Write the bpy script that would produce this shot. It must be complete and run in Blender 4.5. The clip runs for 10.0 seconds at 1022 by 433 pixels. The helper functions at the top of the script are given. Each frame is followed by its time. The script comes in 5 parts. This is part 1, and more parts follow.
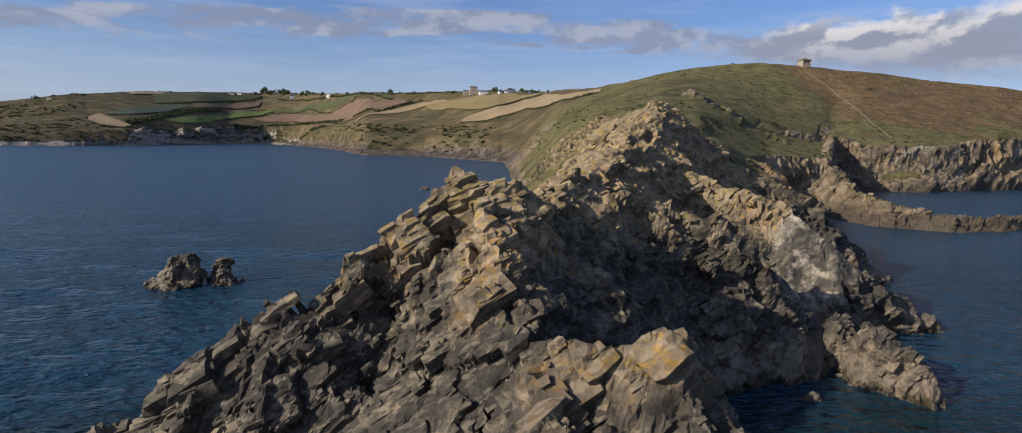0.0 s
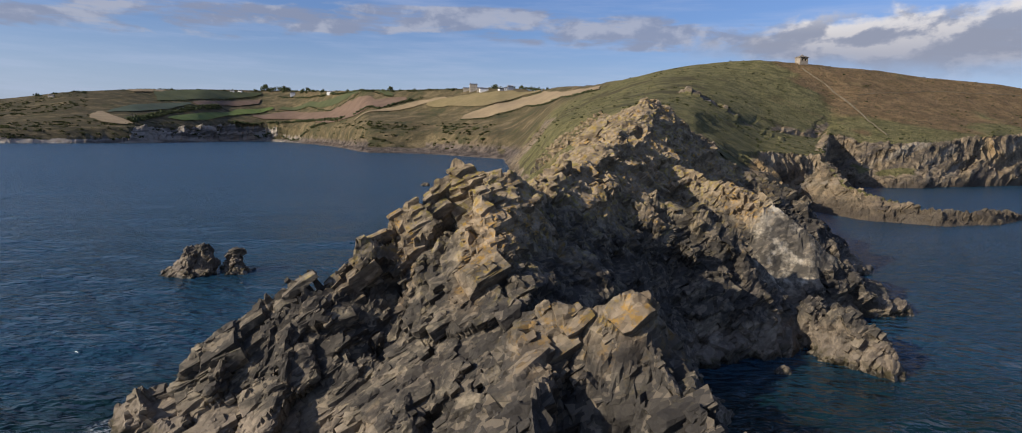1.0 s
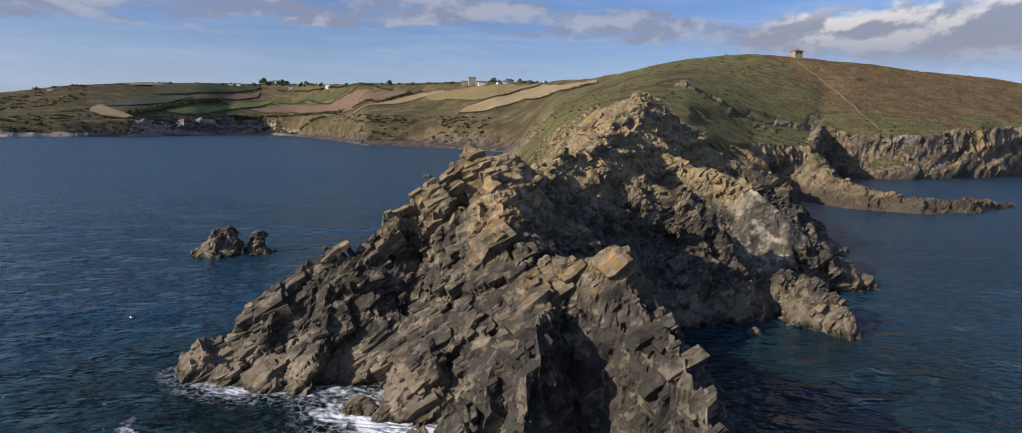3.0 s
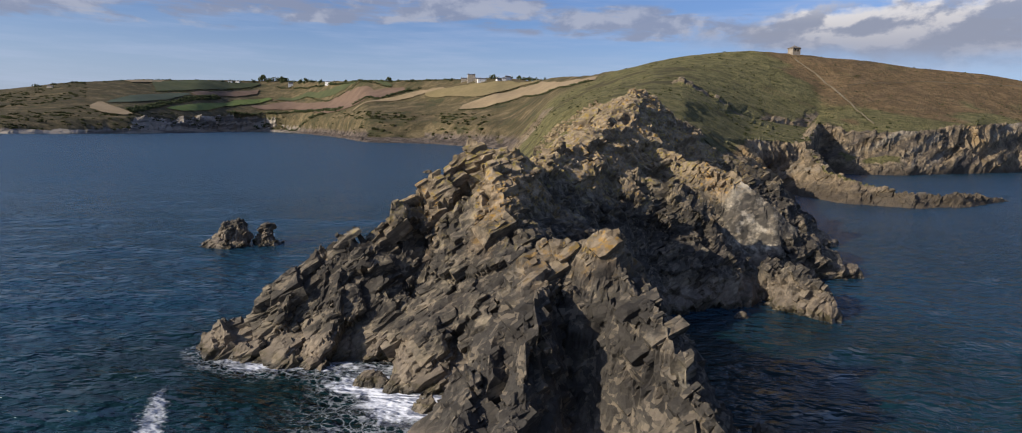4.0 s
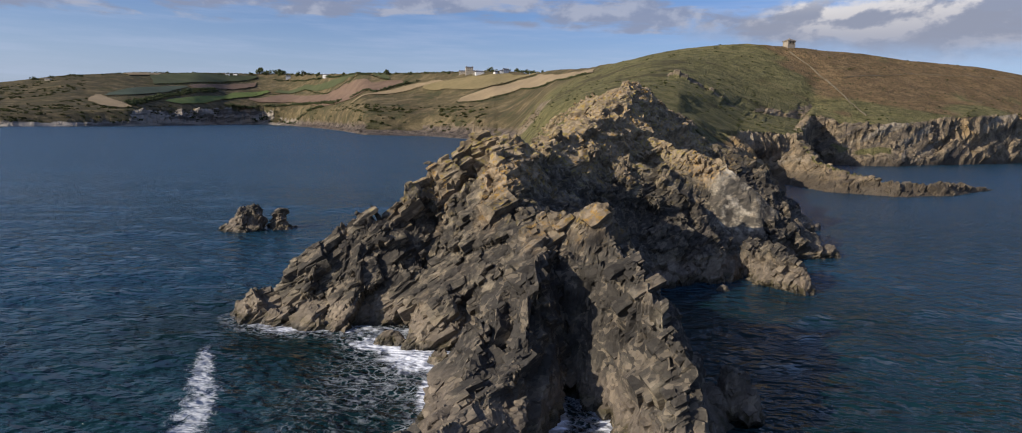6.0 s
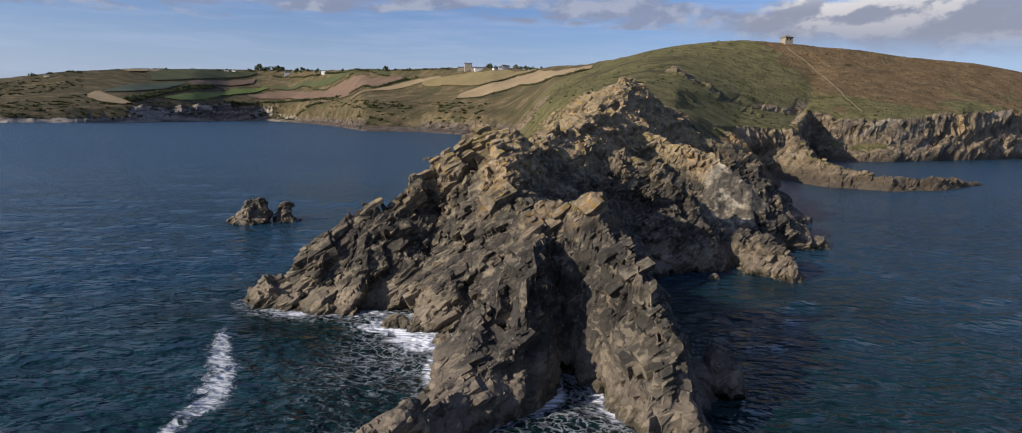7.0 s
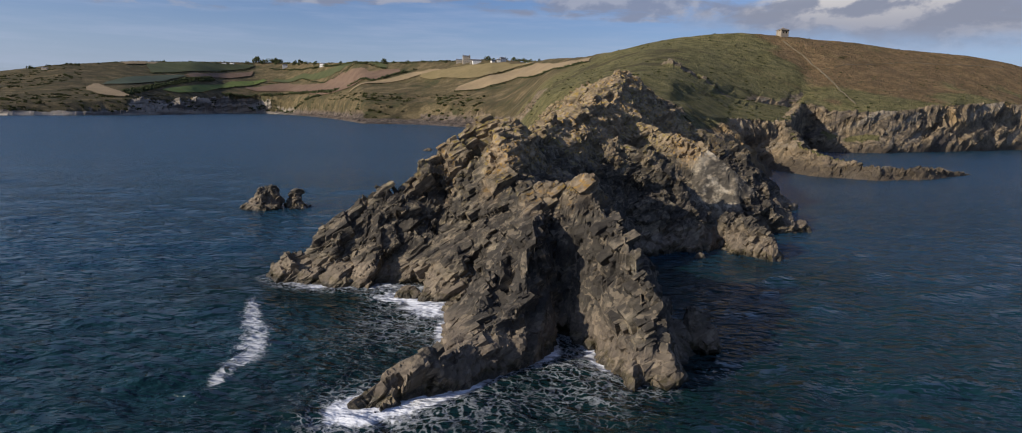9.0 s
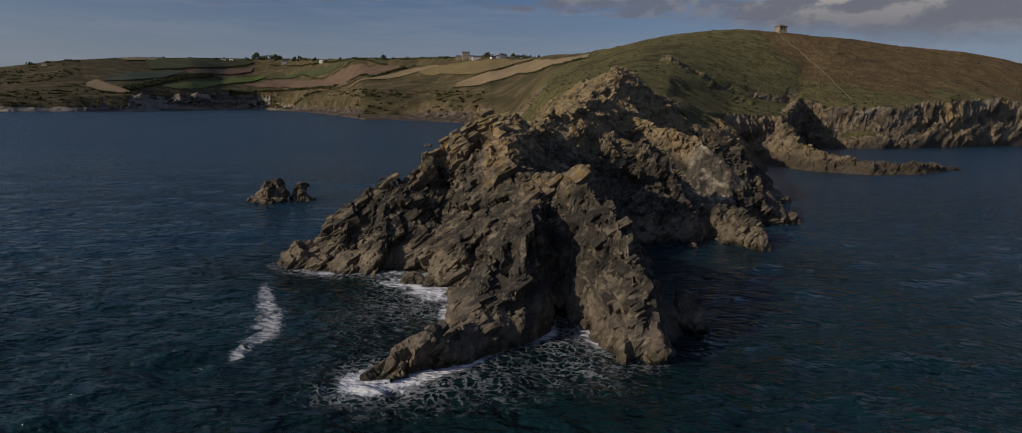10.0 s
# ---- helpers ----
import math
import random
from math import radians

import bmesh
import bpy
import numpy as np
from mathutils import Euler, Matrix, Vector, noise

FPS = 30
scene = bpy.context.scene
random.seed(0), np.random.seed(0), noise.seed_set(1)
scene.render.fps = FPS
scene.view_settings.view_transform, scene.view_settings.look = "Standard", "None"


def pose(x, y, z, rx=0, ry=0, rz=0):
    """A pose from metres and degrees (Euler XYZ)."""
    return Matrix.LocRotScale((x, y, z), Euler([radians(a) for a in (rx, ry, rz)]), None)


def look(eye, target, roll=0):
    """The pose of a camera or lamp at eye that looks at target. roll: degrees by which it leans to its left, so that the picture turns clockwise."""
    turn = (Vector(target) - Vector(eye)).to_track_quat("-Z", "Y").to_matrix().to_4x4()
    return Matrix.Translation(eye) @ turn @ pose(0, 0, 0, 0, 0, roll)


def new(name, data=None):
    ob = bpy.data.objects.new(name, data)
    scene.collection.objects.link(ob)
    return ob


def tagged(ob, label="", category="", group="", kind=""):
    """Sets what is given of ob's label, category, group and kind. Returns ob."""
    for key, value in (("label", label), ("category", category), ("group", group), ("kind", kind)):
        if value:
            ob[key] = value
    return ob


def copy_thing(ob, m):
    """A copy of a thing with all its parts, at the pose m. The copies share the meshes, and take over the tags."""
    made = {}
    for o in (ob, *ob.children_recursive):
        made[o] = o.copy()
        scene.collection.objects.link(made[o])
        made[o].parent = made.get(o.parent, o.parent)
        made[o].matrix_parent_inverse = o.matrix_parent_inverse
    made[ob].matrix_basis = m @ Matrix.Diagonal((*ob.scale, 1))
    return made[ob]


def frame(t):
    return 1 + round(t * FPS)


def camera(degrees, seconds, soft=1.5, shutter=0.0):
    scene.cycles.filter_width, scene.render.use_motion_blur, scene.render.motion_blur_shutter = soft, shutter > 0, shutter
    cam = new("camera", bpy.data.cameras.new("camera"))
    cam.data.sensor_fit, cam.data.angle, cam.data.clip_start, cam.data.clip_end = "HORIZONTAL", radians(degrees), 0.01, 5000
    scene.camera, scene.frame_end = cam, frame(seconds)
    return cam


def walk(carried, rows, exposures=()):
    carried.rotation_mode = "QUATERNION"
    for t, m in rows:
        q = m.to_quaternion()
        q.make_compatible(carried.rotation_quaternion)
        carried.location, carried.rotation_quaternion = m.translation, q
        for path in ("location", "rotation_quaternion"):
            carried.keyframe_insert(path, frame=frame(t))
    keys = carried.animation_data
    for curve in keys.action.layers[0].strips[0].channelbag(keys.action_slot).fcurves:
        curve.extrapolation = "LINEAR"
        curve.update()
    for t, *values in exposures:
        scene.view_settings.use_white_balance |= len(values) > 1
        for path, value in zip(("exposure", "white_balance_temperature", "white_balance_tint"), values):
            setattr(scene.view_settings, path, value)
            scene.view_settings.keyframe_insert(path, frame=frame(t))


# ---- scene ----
cam = camera(76.193, 10.0, 1.0)
PATH = [
    (0, (0.000, -0.000, 35.000), (0.001, 99.353, 23.639), 1.465),
    (0.5, (0.432, -4.297, 34.817), (0.412, 95.031, 23.245), 1.435),
    (1, (0.664, -8.369, 34.634), (0.642, 90.934, 22.852), 1.420),
    (1.5, (0.617, -12.114, 34.449), (0.640, 87.163, 22.444), 1.413),
    (2, (0.309, -15.537, 34.258), (0.401, 83.710, 22.014), 1.404),
    (2.5, (-0.127, -18.753, 34.062), (0.070, 80.462, 21.563), 1.396),
    (4, (-0.381, -28.472, 33.418), (0.005, 70.651, 20.212), 1.362),
    (4.5, (-0.609, -31.306, 33.211), (-0.134, 67.786, 19.773), 1.339),
    (5, (-0.849, -34.070, 33.008), (-0.276, 64.985, 19.304), 1.326),
    (5.5, (-1.043, -36.834, 32.819), (-0.367, 62.182, 18.835), 1.333),
    (7, (-1.243, -45.024, 32.343), (-0.288, 53.869, 17.541), 1.318),
    (7.5, (-1.543, -47.461, 32.201), (-0.495, 51.395, 17.149), 1.318),
    (8, (-1.760, -49.993, 32.059), (-0.632, 48.820, 16.738), 1.311),
    (8.5, (-1.842, -52.691, 31.913), (-0.642, 46.078, 16.314), 1.302),
    (9, (-1.838, -55.521, 31.764), (-0.566, 43.201, 15.883), 1.294),
    (9.5, (-1.904, -58.339, 31.612), (-0.579, 40.338, 15.454), 1.290),
    (10, (-1.951, -61.208, 31.457), (-0.588, 37.423, 15.026), 1.290),
]
EXPOSURES = [(0, 0.12, 6500, 10), (8.6, 0.12, 6500, 10), (9.0, -0.06, 6550, 10), (9.5, -0.46, 6750, 10), (10, -0.98, 7050, 10)]
walk(cam, [(t, look(eye, target, roll)) for t, eye, target, roll in PATH], EXPOSURES)

# ---- world, sun, sky ----
SUN_DIR = Vector((-0.82, -0.40, 0.43)).normalized()
sun_el = math.asin(SUN_DIR.z)
sun_az = math.atan2(SUN_DIR.x, SUN_DIR.y)
sun_data = bpy.data.lights.new("sun", "SUN")
sun_data.energy, sun_data.angle, sun_data.color = 4.9, radians(0.55), (1.0, 0.90, 0.76)
sun = new("sun", sun_data)
sun.matrix_world = look(SUN_DIR * 200, (0, 0, 0))


class Nodes:
    """Short hand for node trees."""

    def __init__(self, tree):
        self.tree = tree
        tree.nodes.clear()

    def add(self, kind, props=None, **inputs):
        n = self.tree.nodes.new(kind)
        props = props or {}
        if "operation" in props:
            n.operation = props["operation"]
        if "use_clamp" in props:
            n.use_clamp = props["use_clamp"]
        if "interpolation_type" in props:
            n.interpolation_type = props["interpolation_type"]
        if "feature" in props:
            n.feature = props["feature"]
        if "layer_name" in props:
            n.layer_name = props["layer_name"]
        for key, value in inputs.items():
            key = key.replace("_", " ")
            self.put(n.inputs[int(key[1:])] if key[0] == "i" and key[1:].isdigit() else n.inputs[key], value)
        return n

    def put(self, socket, value):
        if isinstance(value, bpy.types.NodeSocket):
            self.tree.links.new(value, socket)
        else:
            socket.default_value = value

    def math(self, op, a, b=0.0, clamp=False):
        return self.add("ShaderNodeMath", {"operation": op, "use_clamp": clamp}, i0=a, i1=b).outputs[0]

    def noise(self, vec, scale, detail=6.0, rough=0.55, distort=0.0):
        return self.add("ShaderNodeTexNoise", Vector=vec, Scale=scale, Detail=detail, Roughness=rough, Distortion=distort).outputs[0]

    def step(self, v, lo, hi):
        return self.add("ShaderNodeMapRange", {"interpolation_type": "SMOOTHSTEP"}, i0=v, i1=lo, i2=hi, i3=0.0, i4=1.0).outputs[0]

    def mix(self, f, a, b, mode="MIX"):
        n = self.tree.nodes.new("ShaderNodeMix")
        n.data_type, n.blend_type = "RGBA", mode
        for s, v in ((n.inputs[0], f), (n.inputs[6], a), (n.inputs[7], b)):
            if not isinstance(v, bpy.types.NodeSocket) and s.type == "RGBA":
                v = (*v, 1.0)
            self.put(s, v)
        return n.outputs[2]


world = bpy.data.worlds.new("sky")
scene.world = world
world.use_nodes = True
W = Nodes(world.node_tree)
sky = W.add("ShaderNodeTexSky")
sky.sky_type, sky.sun_disc, sky.sun_elevation, sky.sun_rotation = "NISHITA", False, sun_el, sun_az
sky.altitude, sky.air_density, sky.dust_density, sky.ozone_density = 30.0, 1.0, 1.4, 1.6
way = W.add("ShaderNodeTexCoord").outputs["Generated"]
sep = W.add("ShaderNodeSeparateXYZ", Vector=way)
azi = W.math("ARCTAN2", sep.outputs[0], sep.outputs[1])
ele = W.math("ARCSINE", sep.outputs[2])
puff_at = W.add("ShaderNodeCombineXYZ", X=W.math("MULTIPLY", azi, 10.0), Y=W.math("MULTIPLY", ele, 17.0), Z=1.7).outputs[0]
lit_at = W.add("ShaderNodeVectorMath", {"operation": "ADD"}, i0=puff_at, i1=(-0.16, 0.24, 0.0)).outputs[0]
long_at = W.add("ShaderNodeCombineXYZ", X=W.math("MULTIPLY", azi, 5.5), Y=W.math("MULTIPLY", ele, 26.0), Z=6.1).outputs[0]
puffs = W.noise(puff_at, 1.15, 9.0, 0.56, 0.15)
puffs_lit = W.noise(lit_at, 1.15, 9.0, 0.56, 0.15)
relief = W.step(W.math("SUBTRACT", puffs, puffs_lit), -0.05, 0.10)
# a broken row of grey puffs low over the land
row_noise = W.noise(long_at, 1.5, 9.0, 0.58, 0.25)
row_mid = W.math("ADD", 0.172, W.math("MULTIPLY", W.math("ABSOLUTE", W.math("ADD", azi, 0.08)), -0.060))
row_near = W.math("DIVIDE", W.math("SUBTRACT", ele, row_mid), 0.030)
row_in = W.math("SUBTRACT", 1.0, W.math("MULTIPLY", row_near, row_near), True)
row = W.step(W.math("ADD", row_noise, W.math("MULTIPLY", row_in, 0.27)), 0.60, 0.76)
row = W.math("MULTIPLY", row, W.step(row_in, 0.0, 0.5))
high_row = W.math("MULTIPLY", W.step(W.noise(long_at, 0.9, 8.0, 0.6, 0.3), 0.48, 0.70), W.step(ele, 0.20, 0.30))
# the cumulus bank over the hill: billowing white tops on a flat grey base
bank_top = W.math("ADD", 0.150, W.math("MULTIPLY", W.step(azi, 0.22, 0.58), 0.036))
bank_foot = W.math("SUBTRACT", 0.140, W.math("MULTIPLY", W.step(azi, 0.22, 0.55), 0.042))
billow = W.math("MULTIPLY", W.math("SUBTRACT", W.noise(puff_at, 1.5, 9.0, 0.55, 0.1), 0.5), 0.080)
bank_up = W.math("ADD", W.math("SUBTRACT", bank_top, ele), billow)
bank_down = W.math("ADD", W.math("SUBTRACT", ele, bank_foot), W.math("MULTIPLY", billow, 0.45))
bank = W.math("MULTIPLY", W.step(bank_up, -0.003, 0.016), W.step(bank_down, -0.020, 0.016))
bank = W.math("MULTIPLY", bank, W.step(W.math("ADD", azi, W.math("MULTIPLY", puffs, 0.14)), 0.27, 0.34))
rise = W.math("DIVIDE", W.math("SUBTRACT", ele, bank_foot), W.math("SUBTRACT", bank_top, bank_foot))
lit = W.step(W.math("ADD", W.math("MULTIPLY", rise, 0.80), W.math("MULTIPLY", W.math("SUBTRACT", relief, 0.5), 0.42)), 0.30, 1.0)
lit = W.math("MULTIPLY", lit, W.step(azi, 0.28, 0.44))
streaks = W.noise(W.add("ShaderNodeCombineXYZ", X=W.math("MULTIPLY", azi, 2.2), Y=W.math("MULTIPLY", ele, 24.0), Z=3.0).outputs[0], 2.0, 6.0, 0.6)
veil = W.math("MULTIPLY", W.step(streaks, 0.40, 0.75), 0.34)
col = W.mix(1.0, sky.outputs[0], (0.74, 0.90, 1.32), "MULTIPLY")
col = W.mix(veil, col, (4.9, 5.6, 7.6))
col = W.mix(W.math("MULTIPLY", W.step(ele, 0.17, 0.02), 0.55), col, (4.9, 5.8, 7.8))
row_col = W.mix(relief, (2.7, 3.0, 4.1), (4.3, 4.5, 5.4))
col = W.mix(W.math("MULTIPLY", row, 0.80), col, row_col)
col = W.mix(W.math("MULTIPLY", high_row, 0.45), col, (4.6, 4.9, 6.0))
bank_col = W.mix(lit, W.mix(relief, (3.0, 3.3, 4.3), (4.0, 4.2, 5.1)), (8.3, 7.9, 7.7))
col = W.mix(W.math("MULTIPLY", bank, 0.93), col, bank_col)
bg = W.add("ShaderNodeBackground", Color=col, Strength=0.090)
W.tree.links.new(bg.outputs[0], W.add("ShaderNodeOutputWorld").inputs[0])


# ---- materials ----
def material(name, rough=0.9, spec=0.3):
    m = bpy.data.materials.new(name)
    m.use_nodes = True
    n = Nodes(m.node_tree)
    b = n.add("ShaderNodeBsdfPrincipled", Roughness=rough)
    b.inputs["Specular IOR Level"].default_value = spec
    n.tree.links.new(b.outputs[0], n.add("ShaderNodeOutputMaterial").inputs[0])
    return m, n, b


def bump(n, b, height, strength, distance):
    k = n.add("ShaderNodeBump", Strength=strength, Distance=distance, Height=height)
    n.put(b.inputs["Normal"], k.outputs[0])


BED = (-0.80, -0.25, -0.52)
SLAB = (-0.30, -0.45, 0.84)


def broken(n, pos, scale):
    """Flat broken facets along the bedding: each cell leans its own way. Returns the relief and a tone for each cell."""
    dot = lambda d: n.add("ShaderNodeVectorMath", {"operation": "DOT_PRODUCT"}, i0=pos, i1=d).outputs["Value"]
    along, flat = Vector(BED).normalized(), Vector(SLAB).normalized()
    at = n.add("ShaderNodeCombineXYZ", X=n.math("MULTIPLY", dot(along), 0.55), Y=dot(flat.cross(along)), Z=n.math("MULTIPLY", dot(flat), 1.5)).outputs[0]
    cell = n.add("ShaderNodeTexVoronoi", {"feature": "F1"}, Vector=at, Scale=scale)
    way = n.add("ShaderNodeVectorMath", {"operation": "SUBTRACT"}, i0=at, i1=cell.outputs["Position"]).outputs[0]
    lean = n.add("ShaderNodeVectorMath", {"operation": "SUBTRACT"}, i0=cell.outputs["Color"], i1=(0.5, 0.5, 0.5)).outputs[0]
    slope = n.add("ShaderNodeVectorMath", {"operation": "DOT_PRODUCT"}, i0=way, i1=lean).outputs["Value"]
    tone = n.add("ShaderNodeSeparateColor", Color=cell.outputs["Color"]).outputs[1]
    return n.math("ADD", slope, n.math("MULTIPLY", tone, 0.12 / scale)), tone


def rock_material(name, size=1.0, masked=True, hue=(1.0, 1.0, 1.0), loose=False):
    """Weathered coastal rock: grey brown slabs, tan broken faces, lichen on top, a dark tidal foot."""
    m, n, b = material(name, 0.88, 0.25)
    geo = n.add("ShaderNodeNewGeometry")
    pos = geo.outputs["Position"]
    up = n.add("ShaderNodeSeparateXYZ", Vector=geo.outputs["Normal"]).outputs[2]
    high = n.add("ShaderNodeSeparateXYZ", Vector=pos).outputs[2]
    big = n.noise(pos, 0.11 / size, 5.0, 0.6)
    mid = n.noise(pos, 0.55 / size, 8.0, 0.62)
    grain = n.noise(pos, 4.5 / size, 8.0, 0.65)
    tone, grass, pale, dark = 0.5, 0.0, 0.0, 0.0
    if masked:
        at = n.add("ShaderNodeVertexColor", {"layer_name": "mask"})
        parts = n.add("ShaderNodeSeparateColor", Color=at.outputs[0])
        tone, grass, pale, dark = parts.outputs[0], parts.outputs[1], parts.outputs[2], at.outputs[1]
    else:
        tone = geo.outputs["Random Per Island"] if loose else n.add("ShaderNodeObjectInfo").outputs["Random"]
    c = lambda *v: tuple(x * h for x, h in zip(v, hue))
    col = n.mix(n.step(mid, 0.36, 0.66), c(0.098, 0.080, 0.053), c(0.250, 0.200, 0.128))
    col = n.mix(n.math("MULTIPLY", n.step(tone, 0.35, 0.95), 0.75), col, c(0.365, 0.286, 0.172))
    col = n.mix(n.math("MULTIPLY", n.step(tone, 0.42, 0.05), 0.62), col, c(0.060, 0.051, 0.042))
    col = n.mix(n.math("MULTIPLY", n.step(big, 0.52, 0.68), 0.45), col, c(0.34, 0.230, 0.135))
    col = n.mix(n.math("MULTIPLY", n.step(grain, 0.55, 0.75), 0.35), col, c(0.42, 0.355, 0.245))
    col = n.mix(n.math("MULTIPLY", n.step(grain, 0.46, 0.30), 0.45), col, c(0.055, 0.047, 0.041))
    top = n.step(n.math("ADD", high, n.math("MULTIPLY", n.math("SUBTRACT", big, 0.5), 22.0)), 15.0, 27.0)
    col = n.mix(n.math("MULTIPLY", top, 0.6), col, n.mix(n.step(mid, 0.36, 0.64), (0.20, 0.145, 0.082), (0.44, 0.325, 0.195)))
    lichen = n.math("MULTIPLY", n.step(n.noise(pos, 0.9 / size, 7.0, 0.7), 0.50, 0.59), n.step(up, 0.0, 0.5))
    lichen = n.math("MULTIPLY", lichen, n.step(high, 11.0, 22.0))
    col = n.mix(n.math("MULTIPLY", lichen, 0.8), col, n.mix(n.step(big, 0.45, 0.6), (0.34, 0.26, 0.055), (0.44, 0.245, 0.040)))
    col = n.mix(n.math("MULTIPLY", pale, n.step(mid, 0.25, 0.55)), col, n.mix(grain, (0.58, 0.50, 0.37), (0.74, 0.65, 0.49)))
    # dark mask: slate rock, with the front gully's shade painted in as well
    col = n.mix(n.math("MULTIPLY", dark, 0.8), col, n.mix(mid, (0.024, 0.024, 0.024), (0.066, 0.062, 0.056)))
    tide = n.math("ADD", high, n.math("MULTIPLY", mid, -2.4))
    foot = n.math("MULTIPLY", n.step(tide, 4.2, 2.0), 0.72)
    col = n.mix(foot, col, n.mix(grain, (0.125, 0.100, 0.074), (0.225, 0.182, 0.136)))
    weed = n.math("MULTIPLY", n.step(tide, 0.7, -0.3), n.step(n.noise(pos, 0.8, 6.0, 0.7), 0.40, 0.60))
    col = n.mix(n.math("MULTIPLY", weed, 0.8), col, (0.060, 0.050, 0.016))
    wet = n.step(tide, 0.0, -1.0)
    col = n.mix(n.math("MULTIPLY", wet, 0.8), col, (0.034, 0.030, 0.020))
    zone = n.math("ADD", high, n.math("MULTIPLY", n.math("SUBTRACT", big, 0.5), 26.0))
    zone = n.math("MULTIPLY", n.step(zone, 26.0, 17.0), n.step(n.math("ADD", high, n.math("MULTIPLY", mid, -4.0)), 1.5, 4.5))
    zone = n.math("MULTIPLY", zone, n.step(n.noise(pos, 0.3 / size, 6.0, 0.65), 0.30, 0.52))
    col = n.mix(n.math("MULTIPLY", zone, 0.90), col, n.mix(grain, (0.026, 0.024, 0.021), (0.078, 0.068, 0.055)))
    turf = n.mix(n.step(n.noise(pos, 0.35, 7.0, 0.65), 0.38, 0.62), (0.105, 0.098, 0.028), (0.19, 0.145, 0.062))
    turf = n.mix(n.math("MULTIPLY", n.step(n.noise(pos, 2.2, 5.0, 0.6), 0.45, 0.7), 0.6), turf, (0.052, 0.062, 0.020))
    col = n.mix(n.step(n.math("ADD", grass, n.math("MULTIPLY", n.math("SUBTRACT", mid, 0.5), 0.9)), 0.40, 0.60), col, turf)
    coarse_f, coarse_t = broken(n, pos, 0.75 / size)
    small_f, small_t = broken(n, pos, 2.1 / size)
    tint = n.math("ADD", n.math("MULTIPLY", coarse_t, 0.55), n.math("MULTIPLY", small_t, 0.45))
    keep = n.math("SUBTRACT", 1.0, n.math("MULTIPLY", pale, 0.8)) if masked else 1.0
    col = n.mix(n.math("MULTIPLY", n.math("MULTIPLY", n.step(tint, 0.48, 0.16), 0.40), keep), col, n.mix(0.72, col, (0.012, 0.010, 0.009)))
    col = n.mix(n.math("MULTIPLY", n.step(tint, 0.56, 0.86), 0.50), col, n.mix(0.5, col, (0.50, 0.40, 0.27)))
    col = n.mix(1.0, col, (0.88, 0.88, 0.89), "MULTIPLY")
    n.put(b.inputs["Base Color"], col)
    n.put(b.inputs["Roughness"], n.math("SUBTRACT", 0.9, n.math("MULTIPLY", wet, 0.55)))
    h = n.math("ADD", n.math("MULTIPLY", grain, 0.35), n.math("MULTIPLY", mid, 0.45))
    h = n.math("ADD", h, n.math("ADD", n.math("MULTIPLY", coarse_f, 1.5), n.math("MULTIPLY", small_f, 1.3)))
    bump(n, b, h, 0.8, 0.36 * size)
    return m


ROCK = rock_material("headland_rock", 1.0, True, (0.95, 1.0, 1.09))
BOULDER = rock_material("boulder_rock", 1.0, False, (0.92, 0.96, 0.98))
RUBBLE = rock_material("rubble_rock", 1.0, False, (1.0, 1.0, 1.0), True)


